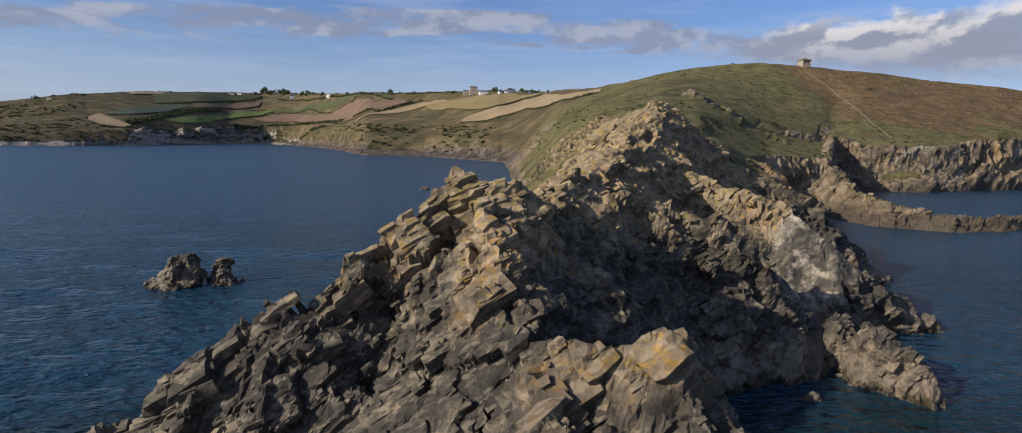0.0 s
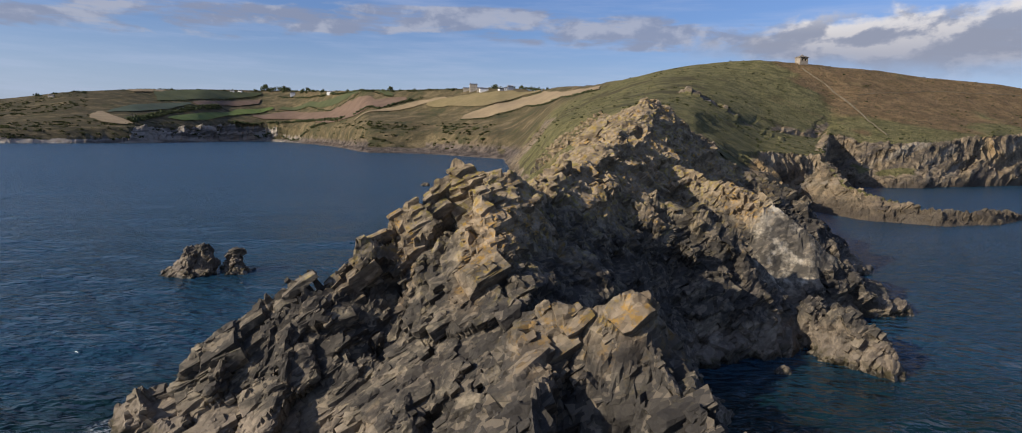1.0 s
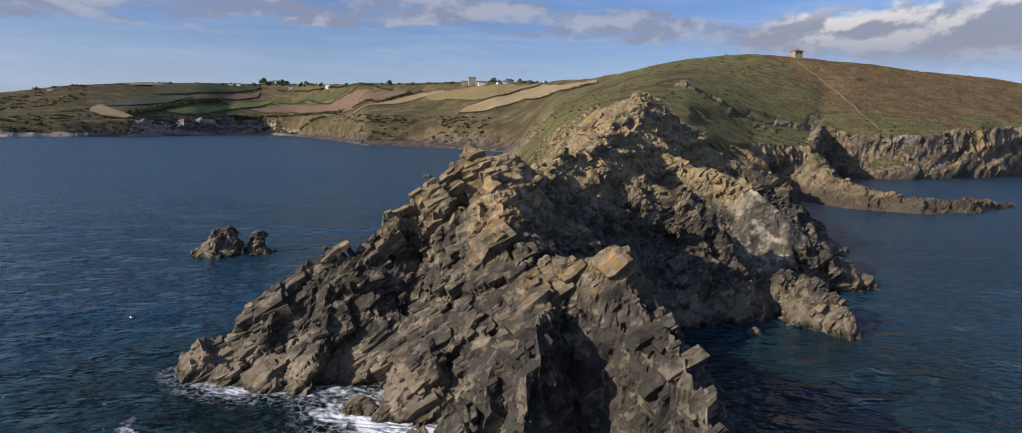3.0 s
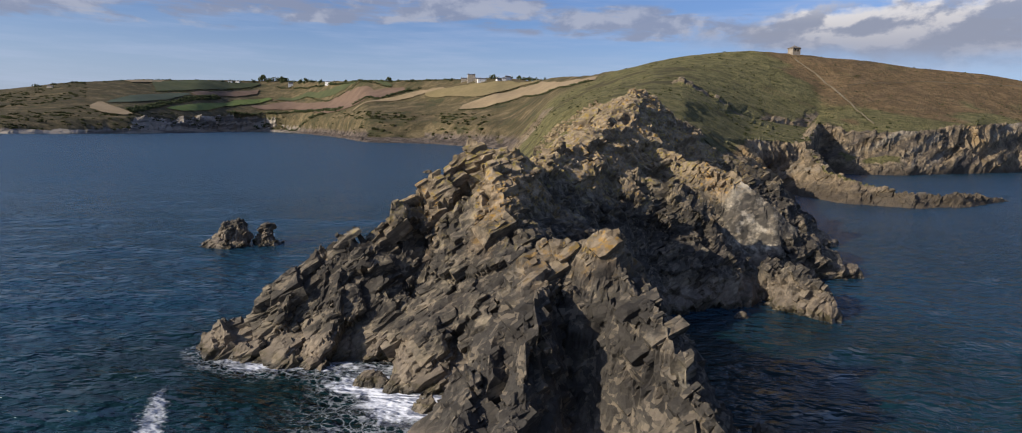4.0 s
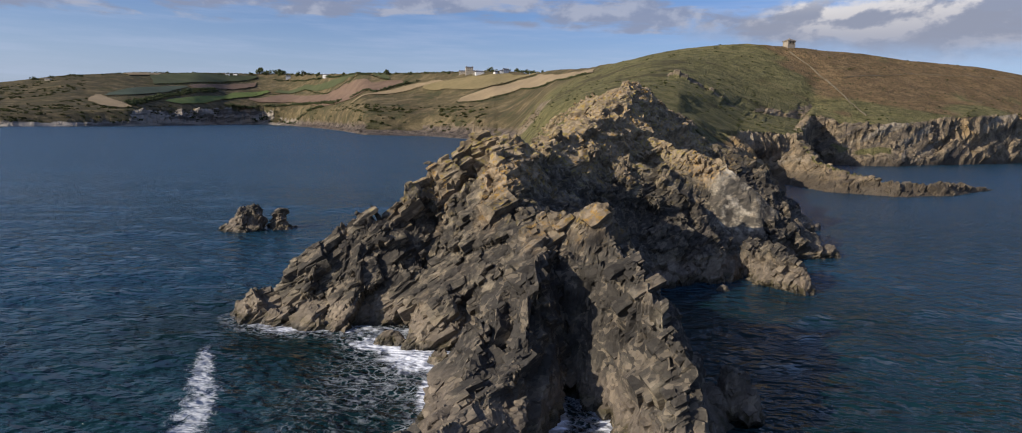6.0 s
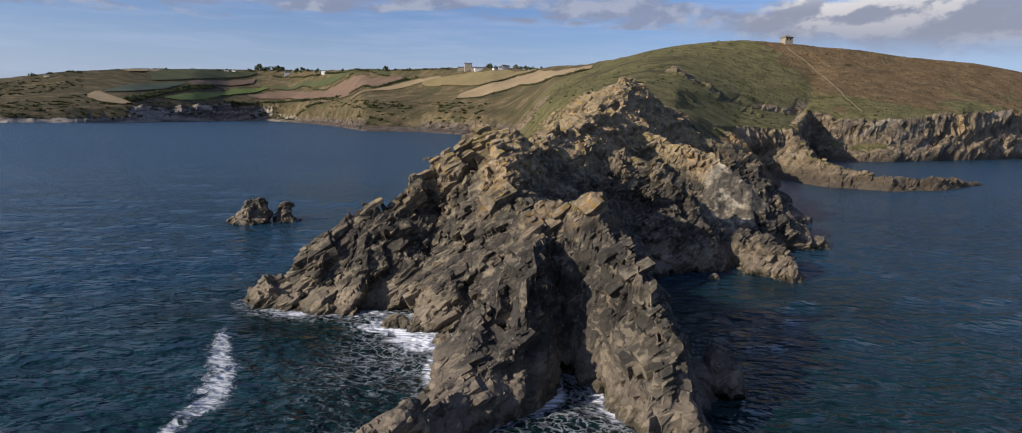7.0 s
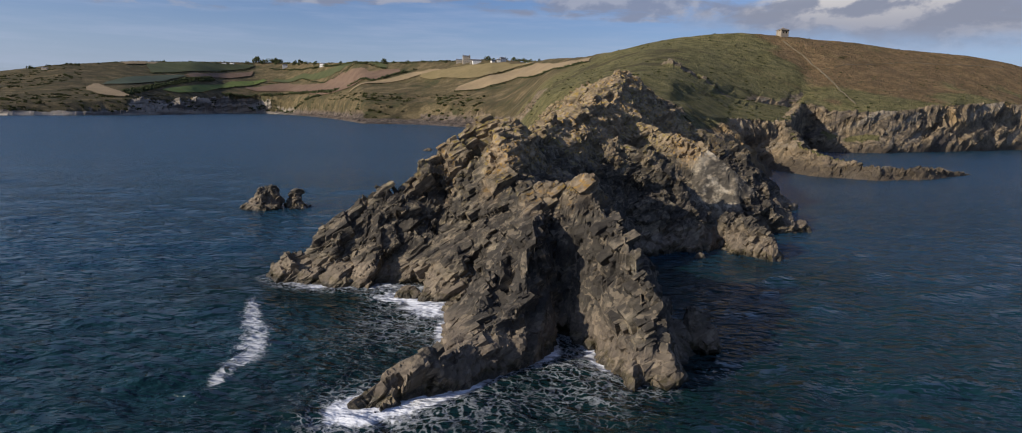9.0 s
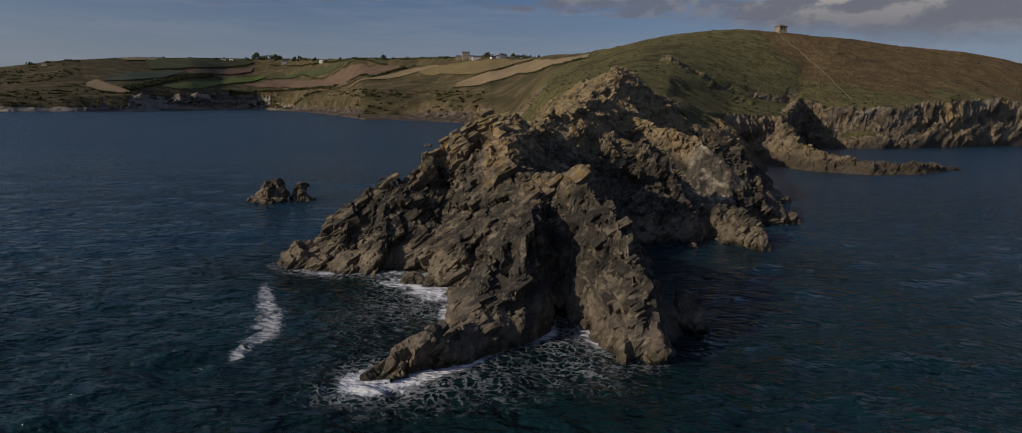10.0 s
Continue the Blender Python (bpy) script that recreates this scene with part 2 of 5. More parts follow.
def land_material():
    """Heath, turf and bare cliff on the far land, told apart by the mask and noise."""
    m, n, b = material("heath", 0.95, 0.1)
    pos = n.add("ShaderNodeNewGeometry").outputs["Position"]
    at = n.add("ShaderNodeVertexColor", {"layer_name": "mask"})
    parts = n.add("ShaderNodeSeparateColor", Color=at.outputs[0])
    tone, heath, rock, dry = parts.outputs[0], parts.outputs[1], parts.outputs[2], at.outputs[1]
    big = n.noise(pos, 0.011, 7.0, 0.62)
    mid = n.noise(pos, 0.06, 8.0, 0.68)
    fine_n = n.noise(pos, 0.32, 8.0, 0.7)
    col = n.mix(n.step(mid, 0.36, 0.62), (0.100, 0.094, 0.038), (0.198, 0.172, 0.076))
    red = n.mix(n.step(mid, 0.40, 0.66), (0.150, 0.094, 0.050), (0.240, 0.150, 0.080))
    col = n.mix(n.math("MULTIPLY", n.step(n.math("ADD", n.math("MULTIPLY", n.math("SUBTRACT", big, 0.5), 1.6), heath), 0.42, 0.70), 0.85), col, red)
    col = n.mix(dry, col, n.mix(n.step(mid, 0.35, 0.65), (0.13, 0.10, 0.052), (0.225, 0.165, 0.092)))
    col = n.mix(n.math("MULTIPLY", n.step(fine_n, 0.52, 0.36), 0.75), col, (0.050, 0.051, 0.022))
    col = n.mix(n.math("MULTIPLY", n.step(fine_n, 0.58, 0.75), 0.35), col, (0.23, 0.185, 0.095))
    xyz = n.add("ShaderNodeSeparateXYZ", Vector=pos)
    lean = n.math("SUBTRACT", xyz.outputs[2], n.math("MULTIPLY", xyz.outputs[0], 0.42))
    strata = n.noise(n.add("ShaderNodeCombineXYZ", X=n.math("MULTIPLY", xyz.outputs[0], 0.012), Y=n.math("MULTIPLY", xyz.outputs[1], 0.012), Z=n.math("MULTIPLY", lean, 0.11)).outputs[0], 1.0, 6.0, 0.65)
    away = n.step(xyz.outputs[1], 900.0, 1150.0)
    patch = n.noise(pos, 0.016, 8.0, 0.72, 0.6)
    brown = n.mix(n.step(patch, 0.40, 0.50), (0.050, 0.050, 0.026), n.mix(n.step(patch, 0.50, 0.60), (0.105, 0.080, 0.044), (0.185, 0.138, 0.078)))
    col = n.mix(n.math("MULTIPLY", away, 0.8), col, brown)
    scrub = n.step(n.math("ADD", n.math("MULTIPLY", tone, 0.55), n.math("MULTIPLY", n.math("SUBTRACT", n.noise(pos, 0.022, 8.0, 0.75, 0.5), 0.5), 2.6)), 0.30, 0.62)
    col = n.mix(n.math("MULTIPLY", scrub, 0.8), col, n.mix(fine_n, (0.040, 0.038, 0.020), (0.085, 0.070, 0.038)))
    stone = n.mix(n.step(n.noise(pos, 0.10, 8.0, 0.7), 0.36, 0.66), (0.105, 0.085, 0.058), (0.345, 0.262, 0.165))
    stone = n.mix(n.math("MULTIPLY", n.step(strata, 0.52, 0.66), 0.75), stone, (0.31, 0.265, 0.20))
    stone = n.mix(n.math("MULTIPLY", n.step(strata, 0.48, 0.36), 0.75), stone, (0.085, 0.074, 0.066))
    stone = n.mix(n.math("MULTIPLY", n.step(big, 0.54, 0.64), 0.5), stone, (0.34, 0.225, 0.10))
    stone = n.mix(n.math("MULTIPLY", n.step(fine_n, 0.48, 0.32), 0.7), stone, (0.055, 0.045, 0.036))
    high = n.add("ShaderNodeSeparateXYZ", Vector=pos).outputs[2]
    stone = n.mix(n.math("MULTIPLY", n.step(n.math("ADD", high, n.math("MULTIPLY", mid, -14.0)), 4.0, -6.0), 0.8), stone, (0.090, 0.072, 0.052))
    beyond = n.step(n.add("ShaderNodeSeparateXYZ", Vector=pos).outputs[1], 750.0, 1050.0)
    coarse = n.add("ShaderNodeCombineXYZ", X=n.math("MULTIPLY", xyz.outputs[0], 0.006), Y=n.math("MULTIPLY", xyz.outputs[1], 0.004), Z=n.math("MULTIPLY", lean, 0.075)).outputs[0]
    bands = n.step(n.noise(coarse, 1.0, 5.0, 0.6), 0.38, 0.62)
    grey = n.mix(bands, (0.120, 0.105, 0.086), (0.38, 0.33, 0.265))
    reef = n.mix(n.step(n.noise(pos, 0.045, 7.0, 0.7), 0.38, 0.62), (0.050, 0.042, 0.036), (0.17, 0.135, 0.105))
    earth = n.mix(n.step(n.noise(pos, 0.03, 7.0, 0.68), 0.38, 0.62), (0.085, 0.068, 0.042), (0.195, 0.150, 0.095))
    shore = n.mix(n.step(n.math("ADD", high, n.math("MULTIPLY", mid, -14.0)), 7.0, 17.0), reef, earth)
    shore = n.mix(n.step(xyz.outputs[0], -760.0, -960.0), shore, grey)
    stone = n.mix(beyond, stone, shore)
    col = n.mix(n.step(n.math("ADD", rock, n.math("MULTIPLY", n.math("SUBTRACT", mid, 0.5), 0.7)), 0.38, 0.62), col, stone)
    n.put(b.inputs["Base Color"], col)
    bump(n, b, n.math("ADD", fine_n, n.math("MULTIPLY", mid, 1.8)), 0.8, 3.0)
    return m


LAND = land_material()


def sea_material():
    m, n, b = material("sea_water", 0.10, 0.31)
    b.inputs["IOR"].default_value = 1.33
    pos = n.add("ShaderNodeNewGeometry").outputs["Position"]
    foam = n.add("ShaderNodeVertexColor", {"layer_name": "mask"})
    parts = n.add("ShaderNodeSeparateColor", Color=foam.outputs[0])
    lace = n.noise(pos, 0.55, 9.0, 0.72, 1.2)
    cells = n.add("ShaderNodeTexVoronoi", {"feature": "DISTANCE_TO_EDGE"}, Vector=n.add("ShaderNodeVectorMath", {"operation": "ADD"}, i0=pos, i1=n.add("ShaderNodeVectorMath", {"operation": "SCALE"}, i0=n.add("ShaderNodeTexNoise", Vector=pos, Scale=0.5, Detail=6.0).outputs[1], Scale=4.0).outputs[0]).outputs[0], Scale=0.75).outputs[0]
    web = n.step(cells, 0.16, 0.02)
    amount = n.math("ADD", n.math("MULTIPLY", parts.outputs[0], 1.15), n.math("MULTIPLY", n.math("SUBTRACT", lace, 0.5), 1.1))
    thick = n.step(amount, 0.78, 1.10)
    thin = n.math("MULTIPLY", web, n.step(amount, 0.30, 0.75))
    white = n.math("MAXIMUM", thick, n.math("MULTIPLY", thin, 0.30))
    white = n.math("MAXIMUM", white, n.math("MULTIPLY", n.step(n.math("ADD", parts.outputs[1], n.math("MULTIPLY", n.math("SUBTRACT", lace, 0.5), 2.4)), 0.45, 0.95), 0.62))
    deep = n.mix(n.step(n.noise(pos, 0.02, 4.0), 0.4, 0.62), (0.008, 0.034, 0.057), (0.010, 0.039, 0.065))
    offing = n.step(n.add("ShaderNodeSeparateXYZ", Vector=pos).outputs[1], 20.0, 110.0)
    # teal near, brighter out: water tone plus sky reflection painted into the colour
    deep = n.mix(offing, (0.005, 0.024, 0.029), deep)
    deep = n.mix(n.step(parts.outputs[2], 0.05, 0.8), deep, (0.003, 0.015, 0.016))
    out_at_sea = n.step(n.add("ShaderNodeSeparateXYZ", Vector=pos).outputs[1], 40.0, 450.0)
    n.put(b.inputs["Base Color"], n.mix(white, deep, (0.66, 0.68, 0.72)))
    n.put(b.inputs["Roughness"], n.math("ADD", n.math("ADD", 0.10, n.math("MULTIPLY", out_at_sea, 0.17)), n.math("MULTIPLY", white, 0.6)))
    swell = n.add("ShaderNodeMapping", Vector=pos)
    swell.inputs["Rotation"].default_value = (0, 0, radians(24))
    swell.inputs["Scale"].default_value = (0.55, 1.0, 1.0)
    h = n.math("ADD", n.math("MULTIPLY", n.noise(swell.outputs[0], 0.45, 2.0, 0.5), 1.0), n.math("MULTIPLY", n.noise(swell.outputs[0], 1.3, 2.0, 0.5), 0.32))
    bump(n, b, h, 1.0, 2.0)
    return m


SEA = sea_material()


def plain(name, dark, light, scale, rough=0.9, relief=0.0, spec=0.25):
    """Two tones of one colour in soft blotches with a fine grain."""
    m, n, b = material(name, rough, spec)
    pos = n.add("ShaderNodeNewGeometry").outputs["Position"]
    a = n.noise(pos, scale, 8.0, 0.65)
    f = n.noise(pos, scale * 7.0, 5.0, 0.6)
    v = n.math("ADD", n.math("MULTIPLY", a, 0.65), n.math("MULTIPLY", f, 0.35))
    n.put(b.inputs["Base Color"], n.mix(n.step(v, 0.36, 0.64), dark, light))
    if relief:
        bump(n, b, v, 0.7, relief)
    return m


# ---- helpers for shapes ----
def mesh_object(name, verts, faces, mat, mask=None, smooth=False):
    me = bpy.data.meshes.new(name)
    me.from_pydata(verts if isinstance(verts, list) else verts.tolist(), [], faces if isinstance(faces, list) else faces.tolist())
    if mask is not None:
        at = me.color_attributes.new("mask", "FLOAT_COLOR", "POINT")
        at.data.foreach_set("color", np.ascontiguousarray(mask, dtype=np.float32).ravel())
    if smooth:
        me.polygons.foreach_set("use_smooth", [True] * len(me.polygons))
    me.materials.append(mat)
    me.update()
    return new(name, me)


def part(name, bm, mat, parent, label=""):
    me = bpy.data.meshes.new(name)
    bm.to_mesh(me)
    bm.free()
    me.materials.append(mat)
    ob = new(name, me)
    ob.parent = parent
    return tagged(ob, label)


def hashes(c, seed, n):
    """n random numbers from 0 to 1 for each cell."""
    c = c.astype(np.uint64)
    h = (c[:, 0] * np.uint64(73856093)) ^ (c[:, 1] * np.uint64(19349663)) ^ (c[:, 2] * np.uint64(83492791)) ^ np.uint64(seed * 2654435761 % 2**32)
    out = []
    for k in range(n):
        h = (h ^ (h >> np.uint64(15))) * np.uint64(2246822519) & np.uint64(0xFFFFFFFF)
        h = (h ^ (h >> np.uint64(13))) * np.uint64(3266489917) & np.uint64(0xFFFFFFFF)
        h = h ^ (h >> np.uint64(16))
        out.append(h.astype(np.float64) / 2**32)
    return np.stack(out, -1)


def lattice(p, size, seed, along, stretch, across=None, squash=1.0):
    """The nearest cell of a jittered lattice: the way from its seat, the nearness of a joint, the cell."""
    a = np.array(along, float)
    a /= np.linalg.norm(a)
    A = np.eye(3) - np.outer(a, a) * (1 - 1 / stretch)
    if across is not None:
        b = np.array(across, float) - a * (np.array(across, float) @ a)
        b /= np.linalg.norm(b)
        A = A + np.outer(b, b) * (1 / squash - 1)
    q = p @ A / size + 1000.0
    base = np.floor(q)
    f1, f2 = np.full(len(q), 9e9), np.full(len(q), 9e9)
    own, seat = np.zeros_like(q), np.zeros_like(q)
    for i in (-1, 0, 1):
        for j in (-1, 0, 1):
            for k in (-1, 0, 1):
                c = base + (i, j, k)
                s = c + 0.08 + 0.84 * hashes(c, seed, 3)
                d = ((q - s) ** 2).sum(1)
                near = d < f1
                f2 = np.where(near, f1, np.minimum(f2, d))
                f1 = np.where(near, d, f1)
                own[near], seat[near] = c[near], s[near]
    return (q - seat), (q - seat) @ np.linalg.inv(A) * size, np.sqrt(f2) - np.sqrt(f1), own


def cells(p, size, seed, along=(1, 0, 0), stretch=1.0, tilt=1.3, across=None, squash=1.0):
    """Broken rock: each cell gets its own offset and slant. Returns the relief, the nearness of a joint, a tone."""
    q, _, joint, own = lattice(p, size, seed, along, stretch, across, squash)
    r = hashes(own, seed + 77, 5)
    v = (r[:, 0] * 2 - 1) + ((r[:, 1:4] * 2 - 1) * q).sum(1) * tilt
    return v, joint, r[:, 4]


JOINTS = np.array([(-0.42, -0.22, 0.88), (-0.30, -0.90, 0.30), (0.82, -0.45, 0.35), (-0.88, -0.15, 0.45), (0.25, 0.55, 0.80), (0.15, -0.25, 0.95), (-0.65, -0.65, 0.40)])
JOINTS /= np.linalg.norm(JOINTS, axis=1, keepdims=True)


def facets(p, n, size, seed, along, stretch, across, squash, step=0.22, wander=0.30):
    """Jointed rock: in each cell the face follows the joint set that suits the slope best. Returns the relief in metres, joint, tone."""
    _, way, joint, own = lattice(p, size, seed, along, stretch, across, squash)
    r = hashes(own, seed + 77, 12)
    score = n @ JOINTS.T + (r[:, :7] - 0.5) * 2 * wander
    m = JOINTS[np.argmax(score, 1)] + (r[:, 7:10] - 0.5) * 0.34
    m /= np.linalg.norm(m, axis=1, keepdims=True)
    mn = np.maximum((m * n).sum(1), 0.42)
    slant = -((m - (m * n).sum(1)[:, None] * n) * way).sum(1) / mn
    return np.clip(slant, -0.5 * size, 0.5 * size) + (r[:, 10] * 2 - 1) * step * size, joint, r[:, 11]


def waves_of(p, size, seed, octaves=4):
    """Smooth noise by trilinear lattice values."""
    out, amp, tot = np.zeros(len(p)), 1.0, 0.0
    for o in range(octaves):
        q = p / size * 2**o + 500.0 + 17.3 * o
        b = np.floor(q)
        f = q - b
        f = f * f * (3 - 2 * f)
        v = 0
        for i in (0, 1):
            for j in (0, 1):
                for k in (0, 1):
                    w = (f[:, 0] if i else 1 - f[:, 0]) * (f[:, 1] if j else 1 - f[:, 1]) * (f[:, 2] if k else 1 - f[:, 2])
                    v = v + w * hashes(b + (i, j, k), seed + o, 1)[:, 0]
        out += amp * (v * 2 - 1)
        tot += amp
        amp *= 0.5
    return out / tot


def ridge(x, y, nodes, power=1.0):
    """Height of a crest through nodes (x, y, z, reach to its left, reach to its right), falling to 6 m under the sea at its reach."""
    best = np.full(x.shape, -60.0)
    for (x0, y0, z0, l0, r0), (x1, y1, z1, l1, r1) in zip(nodes, nodes[1:]):
        dx, dy = x1 - x0, y1 - y0
        t = np.clip(((x - x0) * dx + (y - y0) * dy) / (dx * dx + dy * dy), 0, 1)
        px, py = x - (x0 + t * dx), y - (y0 + t * dy)
        d = np.hypot(px, py)
        side = dx * py - dy * px
        blend = np.clip(side / (d * math.hypot(dx, dy) + 1e-6) * 2.0, -1, 1) * 0.5 + 0.5
        w = (l0 + t * (l1 - l0)) * blend + (r0 + t * (r1 - r0)) * (1 - blend)
        z = z0 + t * (z1 - z0)
        s = d / w
        best = np.maximum(best, np.where(s < 1, z - (z + 6) * s**power, -6 - (s - 1) * w * 0.7))
    return best

# ---- the lie of the land ----
# crests of the rocky point: x, y, height, reach to the left, reach to the right
PRONG_LEFT = [(-18, 10, -0.5, 4, 3), (-14.5, 13, 2.6, 4, 4), (-7, 18.5, 3.8, 6, 5), (-1.5, 24, 5.2, 7, 6), (1.4, 28.5, 8.5, 9, 5), (3.0, 32, 13.2, 9, 4.0), (4.4, 36.5, 16.4, 12, 4.0), (6.0, 41.5, 18.0, 16, 6)]
DOME = [(-6, 22, 3.2, 8, 7), (-3.5, 28, 6.0, 9, 6), (-3, 35, 8.6, 10, 7)]
PRONG_RIGHT = [(15.3, 15.5, -1, 3, 4), (14.8, 19, 6.5, 4.5, 6), (14.8, 24, 11.6, 5.5, 9), (14.2, 32, 15.4, 6, 12), (12.6, 38, 18.8, 7, 14), (11.2, 42.5, 21.5, 8, 16), (10, 50, 18.0, 18, 20)]
BLOCK = [(4.8, 43.5, 20.2, 9, 5.5), (8, 42.6, 21.6, 10, 6), (10.8, 41.0, 22.9, 9, 6.5)]
BACK = [(10, 50, 18, 18, 20), (5, 57, 15.5, 19, 27), (0, 66, 19, 20, 33), (-3, 73, 26, 21, 34), (-1, 79, 30.5, 24, 36)]
FLANK = [(0, 79, 30.5, 26, 30), (-6, 80, 31, 24, 22), (-12.5, 76, 24, 20, 18), (-18, 71.5, 21.6, 17, 18), (-25, 68.5, 16, 15, 15), (-31, 67, 11.2, 13, 12), (-38, 66, 6.4, 10, 9), (-44.5, 65, 1.4, 6, 5)]
APRON = [(-9, 72, 19, 16, 13), (-10, 61, 10.5, 14, 12), (-9.5, 52, 5.5, 11, 10)]
WALL = [(1, 79, 30, 30, 30), (4, 88, 27.5, 30, 28), (10.5, 99, 28, 34, 20), (20, 104, 27, 30, 18), (30, 105.5, 24.5, 26, 17), (41, 106.5, 19, 20, 14), (50, 108, 9, 14, 8)]
SPINE = [(4, 88, 27, 30, 24), (14, 112, 31, 38, 30), (24, 140, 35, 48, 34), (36, 172, 44.5, 60, 36), (42, 186, 47, 66, 36), (50, 204, 42, 70, 40), (70, 250, 38, 90, 50), (100, 330, 40, 130, 60)]
RIB = [(30, 150, 34, 30, 30), (46, 138, 26.5, 30, 20), (54, 130, 23.5, 22, 15), (63, 126, 17, 20, 12), (72, 124, 8, 16, 8), (80, 122, -1, 8, 6)]
SHELF = [(36, 172, 40, 30, 30), (62, 178, 30, 30, 30), (84, 176, 20, 26, 20), (98, 172, 4, 16, 12)]
SPUR = [(190, 390, 26, 30, 30), (180, 345, 15, 26, 24), (183, 312, 11, 22, 22), (200, 298, 7.5, 18, 18), (230, 304, 5.5, 14, 12), (262, 326, 3, 10, 8), (285, 340, 0.5, 6, 6)]

# the land seen from the sea, by bearing (x over distance ahead): shore distance, cliff top distance and rise, middle, skyline
HUB = (-1.0, -34.0, 33.0)
COAST_BEARING = [-1.3, -0.775, -0.675, -0.577, -0.478, -0.43, -0.381, -0.334, -0.28, -0.224, -0.131, -0.042, -0.022]
COAST_SHORE = [1300, 1370, 1510, 1720, 2200, 2600, 2800, 2600, 2000, 1340, 1360, 1190, 1160]
COAST_TOP = [1390, 1455, 1600, 1825, 2300, 2700, 2880, 2800, 2400, 1700, 1700, 1450, 1380]
COAST_TOP_RISE = [-12, -6, -2, 5, 5, 14, 15, 14, 14, 12, 12, 8, 2]
COAST_MID = [1900, 1900, 2000, 2250, 2650, 3100, 3250, 3200, 2800, 2100, 2000, 1720, 1600]
COAST_MID_RISE = [10, 18, 26, 32, 33, 38, 38, 37, 36, 38, 40, 40, 34]
COAST_FAR = [2400, 2400, 2500, 2800, 3200, 3500, 3700, 3600, 3100, 2400, 2200, 2050, 2000]
COAST_FAR_RISE = [30, 42, 55, 61, 63.5, 64, 64, 65, 66, 68, 72, 76, 77]
HILL_BEARING = [-0.018, 0.015, 0.066, 0.116, 0.166, 0.215, 0.265, 0.315, 0.365, 0.405, 0.455, 0.472, 0.515, 0.615, 0.715, 0.783, 0.92, 1.3]
HILL_SHORE = [150, 150, 150, 150, 160, 195, 250, 310, 392, 412, 422, 628, 612, 612, 665, 718, 800, 950]
HILL_TOP = [190, 190, 190, 190, 195, 222, 275, 338, 420, 440, 455, 668, 656, 656, 706, 758, 840, 990]
HILL_TOP_RISE = [-75, -70, -60, -50, -40, -20, -14, -8, -6, -6, -10, 22, 10, 11, 24, 26, 24, 12]
HILL_MID = [900, 700, 560, 480, 450, 420, 420, 500, 580, 610, 660, 730, 740, 770, 810, 840, 900, 1020]
HILL_MID_RISE = [6, 10, 24, 42, 52, 56, 48, 38, 28, 20, 14, 34, 42, 47, 50, 50, 42, 18]
HILL_FAR = [2000, 1900, 1700, 1250, 1010, 964, 964, 964, 964, 964, 964, 964, 964, 964, 964, 970, 1000, 1050]
HILL_FAR_RISE = [77, 78, 80, 83, 93, 106, 117, 123, 126, 124, 121, 119, 117, 106, 99, 89, 62, 28]


def bump01(v, lo, hi):
    t = np.clip((v - lo) / (hi - lo), 0, 1)
    return t * t * (3 - 2 * t)


def profile(u, d, shelf_share, bearing, shore, top, top_rise, mid, mid_rise, far, far_rise):
    fan = np.linspace(bearing[0], bearing[-1], 900)
    soft = np.exp(-(np.linspace(-2.2, 2.2, 31) ** 2))
    if bearing[0] > -0.5:
        soft = np.exp(-(np.linspace(-2.2, 2.2, 13) ** 2))
    k = len(soft) // 2
    at = lambda v: np.interp(u / 0.988, fan, np.convolve(np.pad(np.interp(fan, bearing, v), k, mode="edge"), soft / soft.sum(), "valid"))
    ds, dc, ec, dm, em, dt, et = at(shore), at(top), at(top_rise), at(mid), at(mid_rise), at(far), at(far_rise)
    e = np.where(d < dm, ec + (em - ec) * np.clip((d - dc) / (dm - dc), 0, 1) ** 0.85, em + (et - em) * np.clip((d - dm) / (dt - dm), 0, 1) ** 0.9)
    z = HUB[2] + e * 0.001 * d
    zc = HUB[2] + ec * 0.001 * dc
    f = np.clip((d - ds) / (dc - ds), 0, 1)
    shelf = shelf_share * bump01(u, -0.40, -0.33)
    step_up = -6 + 8.0 * bump01(f, 0, 0.12) + 4.0 * np.clip(f / 0.6, 0, 1) + (zc - 6) * bump01(f, 0.6, 1.0)
    z = np.where(d < dc, (-6 + (zc + 6) * f**0.75) * (1 - shelf) + step_up * shelf, z)
    ztop = HUB[2] + et * 0.001 * dt
    z = np.where(d > dt, ztop - (d - dt) * 0.02, z)
    return np.where(d < ds, -6 - (ds - d) * 0.25, z)


